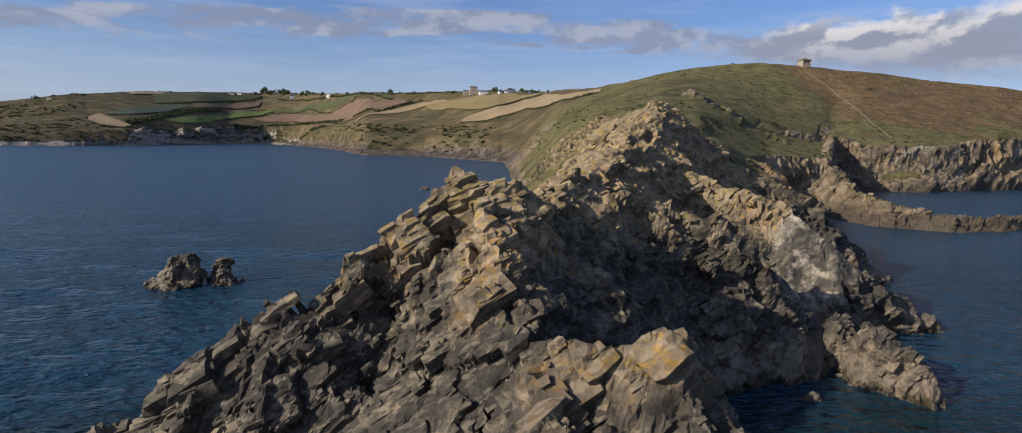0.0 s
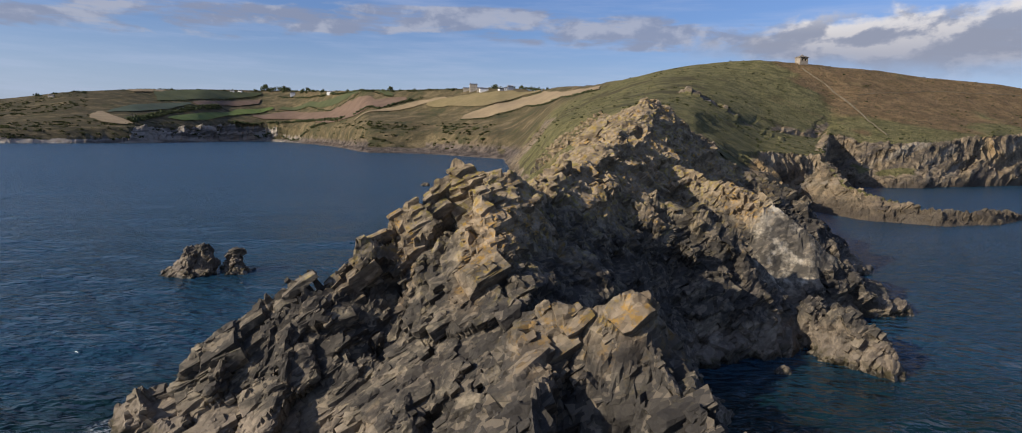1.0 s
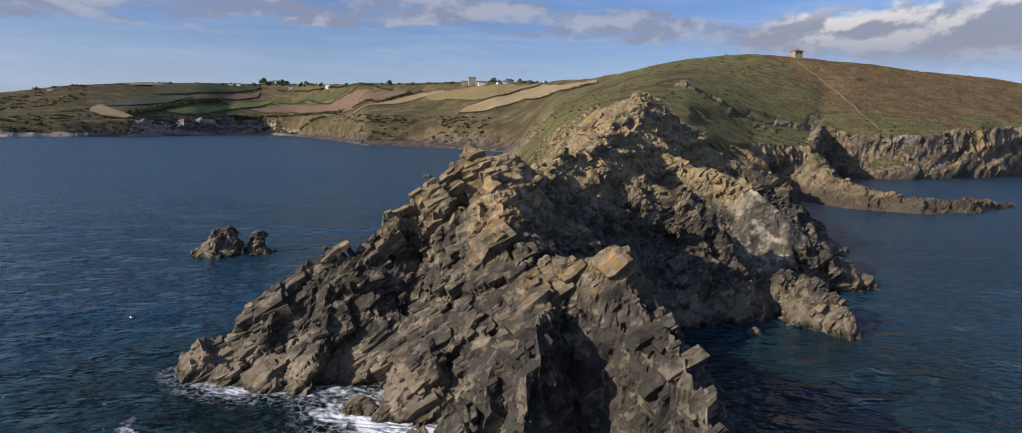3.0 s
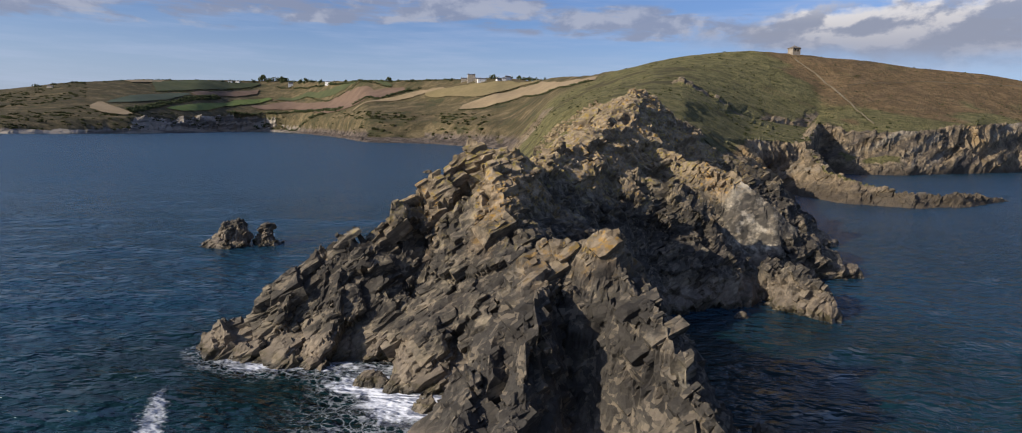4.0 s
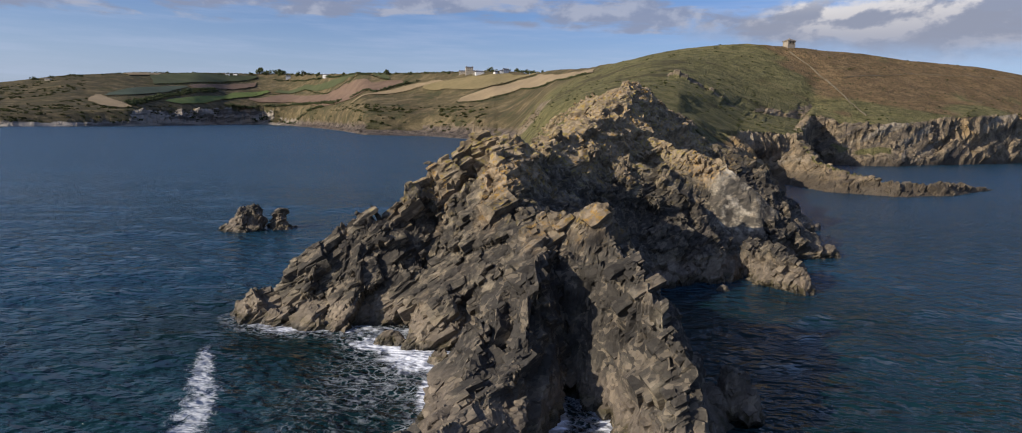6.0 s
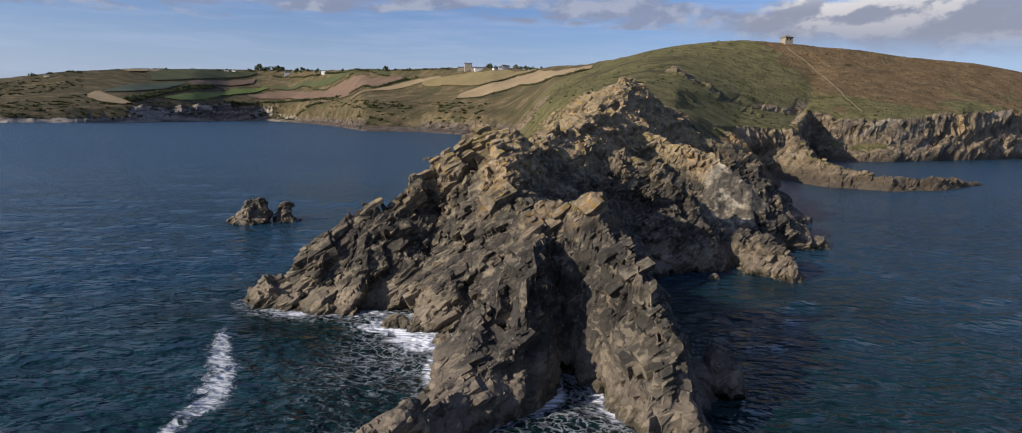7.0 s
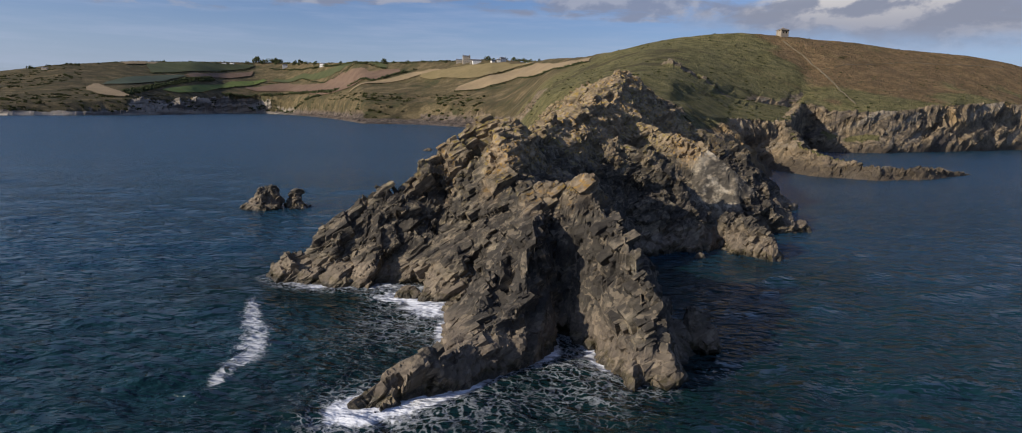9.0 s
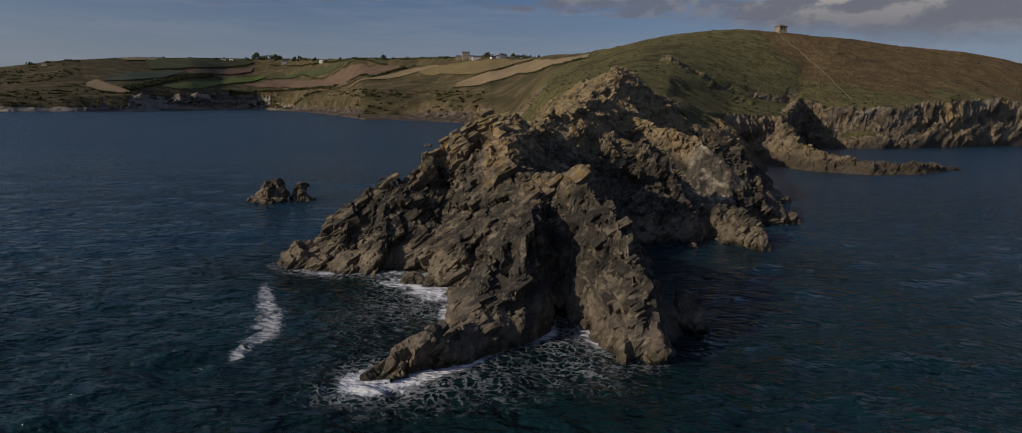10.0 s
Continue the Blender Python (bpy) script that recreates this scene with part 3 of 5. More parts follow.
def mainland(x, y):
    d = np.maximum(y - HUB[1], 1.0)
    u = (x - HUB[0]) / d
    wob = waves_of(np.stack([x, y, 0 * x], -1), 90.0, 5, 4)
    wob2 = waves_of(np.stack([x, y, 0 * x], -1), 26.0, 9, 3)
    dd = d * (1 + 0.0) + (wob * 16 + wob2 * 3.5) * np.clip((d - 200) / 300, 0, 1) * np.interp(d, [0, 900, 1000, 9000], [1, 1, 1.3, 2.0])
    left = profile(u, dd, 1.0, COAST_BEARING, COAST_SHORE, COAST_TOP, COAST_TOP_RISE, COAST_MID, COAST_MID_RISE, COAST_FAR, COAST_FAR_RISE)
    right = profile(u, dd, 0.4, HILL_BEARING, HILL_SHORE, HILL_TOP, HILL_TOP_RISE, HILL_MID, HILL_MID_RISE, HILL_FAR, HILL_FAR_RISE)
    blend = bump01(u, -0.035, 0.075)
    return np.maximum(left, -8) * (1 - blend) + np.maximum(right, -8) * blend


def rocks_height(x, y):
    p = np.stack([x, y, 0 * x], -1)
    near = 1 - bump01(y, 250, 330)
    x = x + (2.0 * waves_of(p, 13.0, 21, 2) + 0.4 * waves_of(p, 5.0, 23, 2)) * near
    y = y + (2.0 * waves_of(p, 13.0, 25, 2) + 0.4 * waves_of(p, 5.0, 27, 2)) * near
    parts = [ridge(x, y, PRONG_LEFT, 1.35), ridge(x, y, DOME, 1.8), ridge(x, y, BLOCK, 1.7), ridge(x, y, PRONG_RIGHT, 1.2), ridge(x, y, BACK, 1.0), ridge(x, y, FLANK, 0.9), ridge(x, y, APRON, 1.2),
             ridge(x, y, WALL, 0.9), ridge(x, y, SPINE, 1.3), ridge(x, y, RIB, 1.1), ridge(x, y, SHELF, 1.0), ridge(x, y, SPUR, 0.9)]
    return np.maximum.reduce(parts)


def height(x, y):
    return np.maximum(rocks_height(x, y), mainland(x, y))


def ground(p):
    """Heights of the land under a list of x, y."""
    p = np.array(p, float)
    return height(p[:, 0], p[:, 1])


def surface(X, Y, soften=()):
    """Places and normals of a sheet over the grid X, Y."""
    Z = height(X.ravel(), Y.ravel()).reshape(X.shape)
    P = np.stack([X, Y, Z], -1)
    N = np.cross(np.gradient(P, axis=1), np.gradient(P, axis=0))
    N /= np.linalg.norm(N, axis=2, keepdims=True)
    N *= np.sign(N[..., 2:3] + 1e-9)
    for k in soften:
        pad = np.pad(N, ((k, k), (k, k), (0, 0)), mode="edge")
        h, w = N.shape[:2]
        N = sum(pad[i:i + h, j:j + w] for i in (0, k, 2 * k) for j in (0, k, 2 * k))
        N = N / np.linalg.norm(N, axis=2, keepdims=True)
    return P.reshape(-1, 3), N.reshape(-1, 3)


def sheet_faces(rows, cols, keep):
    i = np.arange(rows * cols).reshape(rows, cols)
    q = np.stack([i[:-1, :-1], i[:-1, 1:], i[1:, 1:], i[1:, :-1]], -1).reshape(-1, 4)
    return q[keep[q].any(1)]


def compact(P, F, M):
    used = np.unique(F)
    back = np.full(len(P), -1)
    back[used] = np.arange(len(used))
    return P[used], back[F], M[used]


def rock_sheet(name, x0, x1, y0, y1, step):
    nx, ny = int((x1 - x0) / step) + 1, int((y1 - y0) / step) + 1
    X, Y = np.meshgrid(np.linspace(x0, x1, nx), np.linspace(y0, y1, ny))
    k = max(1, int(0.7 / step))
    P, N = surface(X, Y, (k, 2 * k, 3 * k))
    a, ja, ta = facets(P, N, 6.5, 3, BED, 1.9, SLAB, 0.8, 0.16)
    b, jb, tb = facets(P + N * a[:, None] * 0.6, N, 2.8, 11, BED, 1.8, SLAB, 0.75, 0.14)
    c, jc, tc = cells(P, 1.3, 23, BED, 1.7, 0.45, SLAB, 0.70)
    w = waves_of(P, 30.0, 41, 3)
    w3 = waves_of(P, 9.0, 43, 3)
    crest = np.abs(P[:, 0] - np.interp(P[:, 1], [88, 112, 140, 172, 186, 204, 250, 330], [4, 14, 24, 36, 42, 50, 70, 100]))
    grass = bump01(N[:, 2] + w3 * 0.22, 0.52, 0.70) * bump01(P[:, 1] + w * 20, 112, 140) * bump01(P[:, 2] + w * 4, 7, 13) * bump01(crest + w3 * 14, 9, 17)
    grass *= 1 - bump01(P[:, 0], 24, 32) * (1 - bump01(P[:, 1] + w3 * 10, 168, 190))
    rough = 1 - 0.75 * grass
    disp = (0.1 + a * 0.46 + b * 0.42 + c * 0.10) * rough - (0.35 * np.exp(-ja / 0.03) + 0.22 * np.exp(-jb / 0.04)) * rough
    disp *= 0.5 + 0.5 * bump01(N[:, 2], 0.2, 0.55)
    disp *= 1 - 0.5 * np.exp(-(((P[:, 0] - 9.5) / 5) ** 2 + ((P[:, 1] - 41) / 5) ** 2))
    pale = np.exp(-(((P[:, 0] - 0.44 * (P[:, 1] - 120) - 57.5) / 8) ** 2 + ((P[:, 1] - 120) / 22) ** 2 + ((P[:, 2] - 16) / 8) ** 2))
    pale = bump01(pale + w * 0.15, 0.14, 0.36)
    disp *= 1 - 0.9 * pale
    streak = np.exp(-((P[:, 0] - 15.2 + w) / 1.0) ** 2) * bump01(P[:, 1], 12, 17) * (1 - bump01(P[:, 1], 30, 37)) * bump01(P[:, 2], 3, 6)
    pale = np.maximum(pale, streak * bump01(tc, 0.4, 0.7) * 0.3)
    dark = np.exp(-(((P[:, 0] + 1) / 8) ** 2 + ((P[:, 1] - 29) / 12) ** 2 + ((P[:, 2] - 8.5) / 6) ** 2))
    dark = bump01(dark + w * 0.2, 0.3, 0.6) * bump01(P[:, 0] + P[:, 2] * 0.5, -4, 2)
    # whole near end darkened: slate, plus gully shade put into the colour
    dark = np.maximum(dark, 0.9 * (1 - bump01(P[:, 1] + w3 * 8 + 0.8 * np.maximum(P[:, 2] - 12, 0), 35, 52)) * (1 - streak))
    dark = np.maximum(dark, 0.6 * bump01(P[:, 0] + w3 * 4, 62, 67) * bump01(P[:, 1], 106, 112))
    P = P + N * disp[:, None]
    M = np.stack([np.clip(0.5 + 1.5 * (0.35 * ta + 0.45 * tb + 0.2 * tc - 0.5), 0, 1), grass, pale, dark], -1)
    F = sheet_faces(ny, nx, P[:, 2] > -1.5)
    return P, N, F, M


P1, N1, F1, M1 = rock_sheet("headland", -54, 62, 3, 104, 0.26)
P3, N3, F3, M3 = rock_sheet("headland", -62, 96, 103.6, 140, 0.42)
P2, N2, F2, M2 = rock_sheet("headland", -72, 150, 136, 262, 0.75)
sheets = [compact(P, F, M) for P, F, M in ((P1, F1, M1), (P3, F3, M3), (P2, F2, M2))]
offs = np.cumsum([0] + [len(s[0]) for s in sheets])
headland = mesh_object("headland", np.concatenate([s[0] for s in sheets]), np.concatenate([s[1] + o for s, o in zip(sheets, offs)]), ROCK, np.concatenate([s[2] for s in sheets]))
tagged(headland, "jagged grey-brown rocky headland with lichen and patchy turf rising from the sea", "headland", kind="structure")


def on_land(bearing, rise):
    """The place on the coast at a bearing from the hub where the land reaches that rise."""
    d = np.concatenate([np.linspace(380, 1200, 300), np.linspace(1200, 3900, 700)])
    z = mainland(HUB[0] + bearing * d, HUB[1] + d)
    e = (z - HUB[2]) / d * 1000
    if bearing < -0.02:
        d, z, e = d[d > 1150], z[d > 1150], e[d > 1150]
    k = int(np.argmax(e >= rise)) if (e >= rise).any() else int(np.argmax(e))
    return Vector((HUB[0] + bearing * d[k], HUB[1] + d[k], z[k]))


def spot(x, y):
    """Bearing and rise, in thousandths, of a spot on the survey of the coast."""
    return ((x - 784.5) * 0.000978, 175.5 + x * 0.0233 - y)


def far_land():
    us = np.concatenate([np.linspace(-1.3, -0.86, 40), np.linspace(-0.858, 0.86, 720), np.linspace(0.87, 1.3, 40)])
    ds = np.concatenate([np.exp(np.linspace(math.log(270), math.log(1000), 240))[:-1], np.exp(np.linspace(math.log(1000), math.log(4600), 180))])
    U, D = np.meshgrid(us, ds)
    X, Y = HUB[0] + U * D, HUB[1] + D
    P, N = surface(X, Y)
    size = np.clip(P[:, 1] / 600, 0.8, 3.0)
    a, ja, ta = cells(P / size[:, None], 16.0, 51, BED, 1.5, 1.3)
    b, jb, tb = cells(P / size[:, None], 6.0, 53, BED, 1.5, 1.4)
    w = waves_of(P, 120.0, 61, 4)
    w2 = waves_of(P, 35.0, 62, 3)
    steep = 1 - N[:, 2]
    rock = bump01(steep + w2 * 0.05, 0.09, 0.2) * (1 - bump01(P[:, 2] + w2 * 10, 50, 75))
    low = 1 - bump01(P[:, 2] + w2 * 5, 4, 14)
    near_turf = (1 - bump01(P[:, 0] / np.maximum(P[:, 1], 1), 0.17, 0.24) * (1 - bump01(P[:, 2], 18, 30))) * (1 - bump01(P[:, 0] / np.maximum(P[:, 1], 1), 0.36, 0.42)) * (1 - bump01(P[:, 1], 600, 900))
    rock *= 1 - 0.8 * near_turf
    rock *= np.where((P[:, 1] > 1000) & (P[:, 0] > -0.36 * P[:, 1]), 1 - bump01(P[:, 2] + w2 * 14, 14, 30), 1.0)
    rock = np.maximum(rock, low)
    along = np.clip((P[:, 0] - 150) / 62, 0, 1)
    outcrop = np.exp(-(((P[:, 0] - 150 - 62 * along) / 9) ** 2 + ((P[:, 1] - 565 + 60 * along) / 30) ** 2)) * (1 - 0.35 * along)
    rock = np.maximum(rock, bump01(outcrop + w2 * 0.5, 0.45, 0.9))
    cragged = np.where((P[:, 1] > 1000) & (P[:, 0] < -0.33 * P[:, 1]), 1.4, 1.0)
    disp = size * ((a * 2.4 + b * 1.3) * cragged * rock * np.where(P[:, 1] > 900, 0.12 + 0.88 * bump01(P[:, 2], 4, 24), 0.3 + 0.7 * bump01(P[:, 2], 0, 10)) + outcrop * (1.0 + 0.8 * b)) + (w2 * 0.7 + w * 1.0) * (1 - rock) * np.clip(P[:, 1] / 900, 0.2, 1.0)
    heath = bump01(P[:, 0] + w * 120, 240, 430) * 0.8 * bump01(P[:, 2] + w * 30, 40, 75) + 0.25 * bump01(w, -0.2, 0.5)
    heath = np.where(P[:, 1] > 1080, 0.35 + 0.3 * w, heath)
    dry = bump01(w2 + 0.8 * np.exp(-(((P[:, 0] + 60) / 150) ** 2 + ((P[:, 1] - 1330) / 130) ** 2)), 0.5, 0.9) * (P[:, 1] > 1000)
    for x, y, wide, deep in ((822, 181, 0.020, 70), (716, 176, 0.012, 60)):
        c = on_land(*spot(x, y))
        uu = (P[:, 0] - HUB[0]) / (P[:, 1] - HUB[1])
        cu = (c.x - HUB[0]) / (c.y - HUB[1])
        slip = np.exp(-(((uu - cu - 0.0002 * (P[:, 1] - c.y)) / wide) ** 2) - ((P[:, 1] - c.y) / deep) ** 2)
        dry = np.maximum(dry, bump01(slip + w2 * 0.3, 0.35, 0.75))
    P = P + N * disp[:, None]
    scrub = bump01(w + 0.8 * w2 + 0.9 * bump01(-P[:, 0] / np.maximum(P[:, 1], 1), 0.46, 0.58) * (P[:, 1] > 1000), 0.05, 0.6) * 0.9
    scrub = np.maximum(scrub, 0.75 * (P[:, 1] > 1000) * (1 - bump01(P[:, 2] + w2 * 15, 45, 75)))
    M = np.stack([scrub, heath, rock, dry], -1)
    F = sheet_faces(len(ds), len(us), P[:, 2] > -2.0)
    used, faces, masks = compact(P, F, M)
    return mesh_object("ground_coast", used, faces, LAND, masks), P, N, M


coast, PC, NC, MC = far_land()
tagged(coast, "heath-covered hills and low sea cliffs round a bay", "coast", kind="structure")


# ---- the sea ----
def sea_sheet():
    us = np.linspace(-0.97, 0.97, 720)
    ds = np.exp(np.linspace(math.log(60), math.log(5200), 470))
    U, D = np.meshgrid(us, ds)
    x, y = (U * D).ravel(), (D - 75.0).ravel()
    h = np.full(len(x), -60.0)
    close = (y < 360) & (np.abs(x) < 330)
    h[close] = rocks_height(x[close], y[close])
    for cx, cy, rx, ry in ISLETS:
        h = np.maximum(h, 4 - 6 * np.hypot((x - cx) / rx, (y - cy) / ry))
    flat_p = np.stack([x, y, 0 * x], -1)
    w = waves_of(flat_p, 14.0, 71, 4)
    open_side = np.clip(0.45 + 0.55 * bump01(-x + w * 8, -22, 4), 0, 1) * (1 - 0.65 * bump01(y, 60, 120))
    shore = bump01(h + w * 4.0, -8.5, -1.0)
    surf = np.exp(-(((x + 15) / 13) ** 2 + ((y - 43) / 15) ** 2)) * 0.50 + np.exp(-(((x + 34) / 9) ** 2 + ((y - 62) / 6) ** 2)) * 0.4
    front = np.exp(-(((x + 2) / 22) ** 2 + ((y - 10) / 11) ** 2)) * 0.55 + np.exp(-(((x + 19) / 8) ** 2 + ((y - 5) / 6) ** 2)) * 0.12
    gully = np.exp(-(((x - 8.5) / 5) ** 2 + ((y - 27) / 12) ** 2)) * 0.65
    foam = np.clip(shore * open_side * 0.55 + (front + surf) * bump01(h + w * 5, -24, -6) + gully, 0, 1)
    flecks = 0.30 * np.exp(-(((x + 24) / 13) ** 2 + ((y - 30) / 20) ** 2))
    foam = np.clip(foam + flecks, 0, 1)
    line_x = np.interp(y, [0, 6, 24, 36, 50], [-34.5, -34, -34, -37.5, -43]) + 1.8 * w
    slick = (0.95 + 0.25 * waves_of(flat_p, 3.0, 75, 3)) * np.exp(-((x - line_x) / np.interp(y, [-10, 14, 24, 36, 44, 54], [0.35, 0.7, 3.0, 2.6, 1.6, 0.8])) ** 2) * bump01(y, 0, 26) * (1 - bump01(y, 44, 54))
    shallow = np.clip(bump01(h, -26, -3) * (1 - bump01(y, 50, 110)), 0, 1)
    # wind waves: crests lie across the view, short ones near, longer ones far out
    gap = D.ravel() * 0.0096
    swell = np.zeros(len(x))
    for length, tall, seed in ((2.4, 0.52, 81), (4.6, 0.66, 82), (9.0, 0.50, 83), (22.0, 0.60, 84)):
        q = np.stack([(x * 0.92 + y * 0.38) / 2.3, y * 0.92 - x * 0.38, 0 * x], -1)
        keep = bump01(length / gap, 1.6, 3.2) * (1 - 0.85 * bump01(length / gap, 6, 18))
        swell += waves_of(q, length, seed, 2) * tall * keep
    z = swell * (1 - bump01(h, -10, -1) * 0.5)
    verts = [np.stack([x, y, z], -1)]
    M = [np.stack([foam, slick, shallow, 0 * x + 1], -1)]
    F = sheet_faces(len(ds), len(us), np.ones(len(x), bool)).tolist()
    o, n = len(x), len(us)
    a, b, c, d = 0, n - 1, o - 1, o - n
    far = [(-9000, -2500), (9000, -2500), (9000, 9000), (-9000, 9000)]
    verts.append(np.array([(p, q, 0.0) for p, q in far]))
    M.append(np.tile([0, 0, 0, 1.0], (4, 1)))
    F += [[o, o + 1, b, a], [o + 1, o + 2, c, b], [o + 2, o + 3, d, c], [o + 3, o, a, d]]
    return mesh_object("water", np.concatenate(verts), F, SEA, np.concatenate(M), smooth=True)


# islets: centre and half widths
ISLETS = [(-75, 149, 10, 8), (58.5, 98, 7.5, 12), (79, 129, 8, 7), (25.5, 32, 3.0, 4.0), (43, 88, 2.2, 1.6), (-17.5, 53, 4.5, 2.0), (-62, 461, 7, 4)]
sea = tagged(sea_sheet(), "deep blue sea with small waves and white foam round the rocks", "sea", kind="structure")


def islet(name, label, lumps, seed, step=0.35, rough=1.0):
    """A rock standing in the sea: lumps are x, y, height, half width, half depth."""
    lx = [l[0] - l[3] * 1.3 for l in lumps] + [l[0] + l[3] * 1.3 for l in lumps]
    ly = [l[1] - l[4] * 1.3 for l in lumps] + [l[1] + l[4] * 1.3 for l in lumps]
    X, Y = np.meshgrid(np.arange(min(lx), max(lx), step), np.arange(min(ly), max(ly), step))
    x, y = X.ravel(), Y.ravel()
    z = np.full(len(x), -9.0)
    for cx, cy, top, rx, ry in lumps:
        s = np.hypot((x - cx) / rx, (y - cy) / ry)
        z = np.maximum(z, np.where(s < 1, top - (top + 3) * s**2.2, -3 - 8 * (s - 1)))
    P = np.stack([X, Y, z.reshape(X.shape)], -1)
    N = np.cross(np.gradient(P, axis=1), np.gradient(P, axis=0))
    N /= np.linalg.norm(N, axis=2, keepdims=True)
    P, N = P.reshape(-1, 3), N.reshape(-1, 3)
    a, ja, ta = cells(P, 4.0, seed, (0.2, 0.3, 1.0), 1.5, 1.3)
    b, jb, tb = cells(P, 1.7, seed + 5, (0.2, 0.3, 1.0), 1.5, 1.3)
    P = P + N * ((a * 0.9 + b * 0.5) * rough - 0.3 * np.exp(-jb / 0.06))[:, None]
    M = np.stack([0.6 * ta + 0.3 * tb, 0 * a, 0 * a, 0 * a + 0.35], -1)
    ok = np.flatnonzero(P[:, 2] > 0.2)
    blocks = cover(rng.choice(ok, min(len(ok) // 3, 420), replace=False), P, N, M, (0.25 + 0.75 * rng.random(420) ** 1.8) * rough, 0.16, (0.1, 0.35))
    P, F, M = compact(P, sheet_faces(*X.shape, P[:, 2] > -1.5), M)
    F = F.tolist() + [tuple(k + len(P) for k in t) for t in blocks[1]]
    return tagged(mesh_object(name, np.concatenate([P, blocks[0]]), F, ROCK, np.concatenate([M, blocks[2]])), label, "rock")


# ---- the far land: fields, hedges, trees, houses ----
SOIL = plain("ploughed_soil", (0.125, 0.080, 0.052), (0.185, 0.122, 0.080), 0.02)
GREEN = plain("bright_pasture", (0.085, 0.125, 0.026), (0.135, 0.165, 0.040), 0.015)
DEEP_GREEN = plain("dark_pasture", (0.054, 0.064, 0.023), (0.082, 0.088, 0.034), 0.015)
BLUE_GREEN = plain("cabbage_field", (0.052, 0.070, 0.042), (0.074, 0.090, 0.054), 0.02)
STRAW = plain("stubble_field", (0.215, 0.160, 0.090), (0.300, 0.222, 0.125), 0.012)
OLIVE = plain("dry_pasture", (0.170, 0.135, 0.060), (0.235, 0.180, 0.085), 0.015)
TRACK = plain("trodden_path", (0.105, 0.085, 0.050), (0.185, 0.150, 0.098), 0.06)


def field(name, label, mat, low, high, n=9):
    """A field draped over the land between its lower and its upper edge, each a row of spots."""
    def edge(row):
        pts = np.array([tuple(on_land(*spot(*s))) for s in row])
        k = np.linspace(0, len(row) - 1, 8 * len(row))
        return np.stack([np.interp(k, range(len(row)), pts[:, c]) for c in range(3)], -1)
    a, b = edge(low), edge(high)
    t = np.linspace(0, 1, n)[:, None, None]
    p = (a[None] * (1 - t) + b[None] * t).reshape(-1, 3)
    p[:, :2] += waves_of(p, 60.0, 91, 2)[:, None] * 5
    p[:, 2] = mainland(p[:, 0], p[:, 1]) + np.interp(p[:, 1], [300, 1500, 3500], [0.8, 2.2, 4.5])
    ob = mesh_object(name, p, sheet_faces(n, len(a), np.ones(len(p), bool)), mat, smooth=True)
    return tagged(ob, label, "field", kind="structure")


field("field_plough", "brown ploughed field above the bay", SOIL, [(384, 161), (450, 163), (545, 158), (585, 147), (622, 135)], [(384, 158), (440, 152), (520, 143), (575, 136), (620, 131)])
field("field_plough", "narrow brown ploughed field between hedges", SOIL, [(300, 144), (343, 144), (393, 142)], [(290, 139), (343, 137), (397, 135)])
field("field_pasture", "bright green pasture above the cliff", GREEN, [(255, 163), (280, 167), (300, 167), (347, 159), (417, 149)], [(253, 161), (280, 158), (310, 155), (360, 150), (412, 147)])
field("field_pasture", "dark green pasture under the skyline", DEEP_GREEN, [(238, 137), (300, 135), (350, 133), (397, 128)], [(232, 122), (290, 121.5), (350, 124), (397, 125)])
field("field_cabbage", "blue-green crop field on the far slope", BLUE_GREEN, [(160, 154), (200, 153), (253, 150), (290, 142)], [(168, 150), (200, 143), (250, 141), (288, 140)])
field("field_stubble", "straw-coloured stubble field on the far headland", STRAW, [(136, 162), (158, 169), (184, 172), (203, 171)], [(134, 158), (148, 153), (156, 152.5), (180, 162)])
field("field_stubble", "narrow straw-coloured strip beside a hedge", STRAW, [(540, 167), (602, 152), (650, 141), (684, 133)], [(545, 162), (600, 147), (645, 136), (680, 131)])
field("field_stubble", "long pale yellow stubble field on the slope", STRAW, [(704, 165), (758, 157), (806, 143), (860, 131), (912, 121)], [(710, 158), (752, 144), (800, 132), (833, 123), (916, 115.5)])
field("field_pasture", "dry olive pasture on the slope", OLIVE, [(650, 144), (721, 145), (752, 142), (800, 129), (832, 121)], [(654, 139), (704, 129), (745, 125), (782, 122), (826, 118)])
field("field_pasture", "green strip of pasture between hedges", DEEP_GREEN, [(420, 150), (470, 146), (512, 142), (600, 131)], [(430, 146), (470, 139), (505, 134), (598, 126)])
field("field_stubble", "thin pale strip under the far skyline", STRAW, [(200, 124), (246, 124)], [(190, 121), (250, 121)])

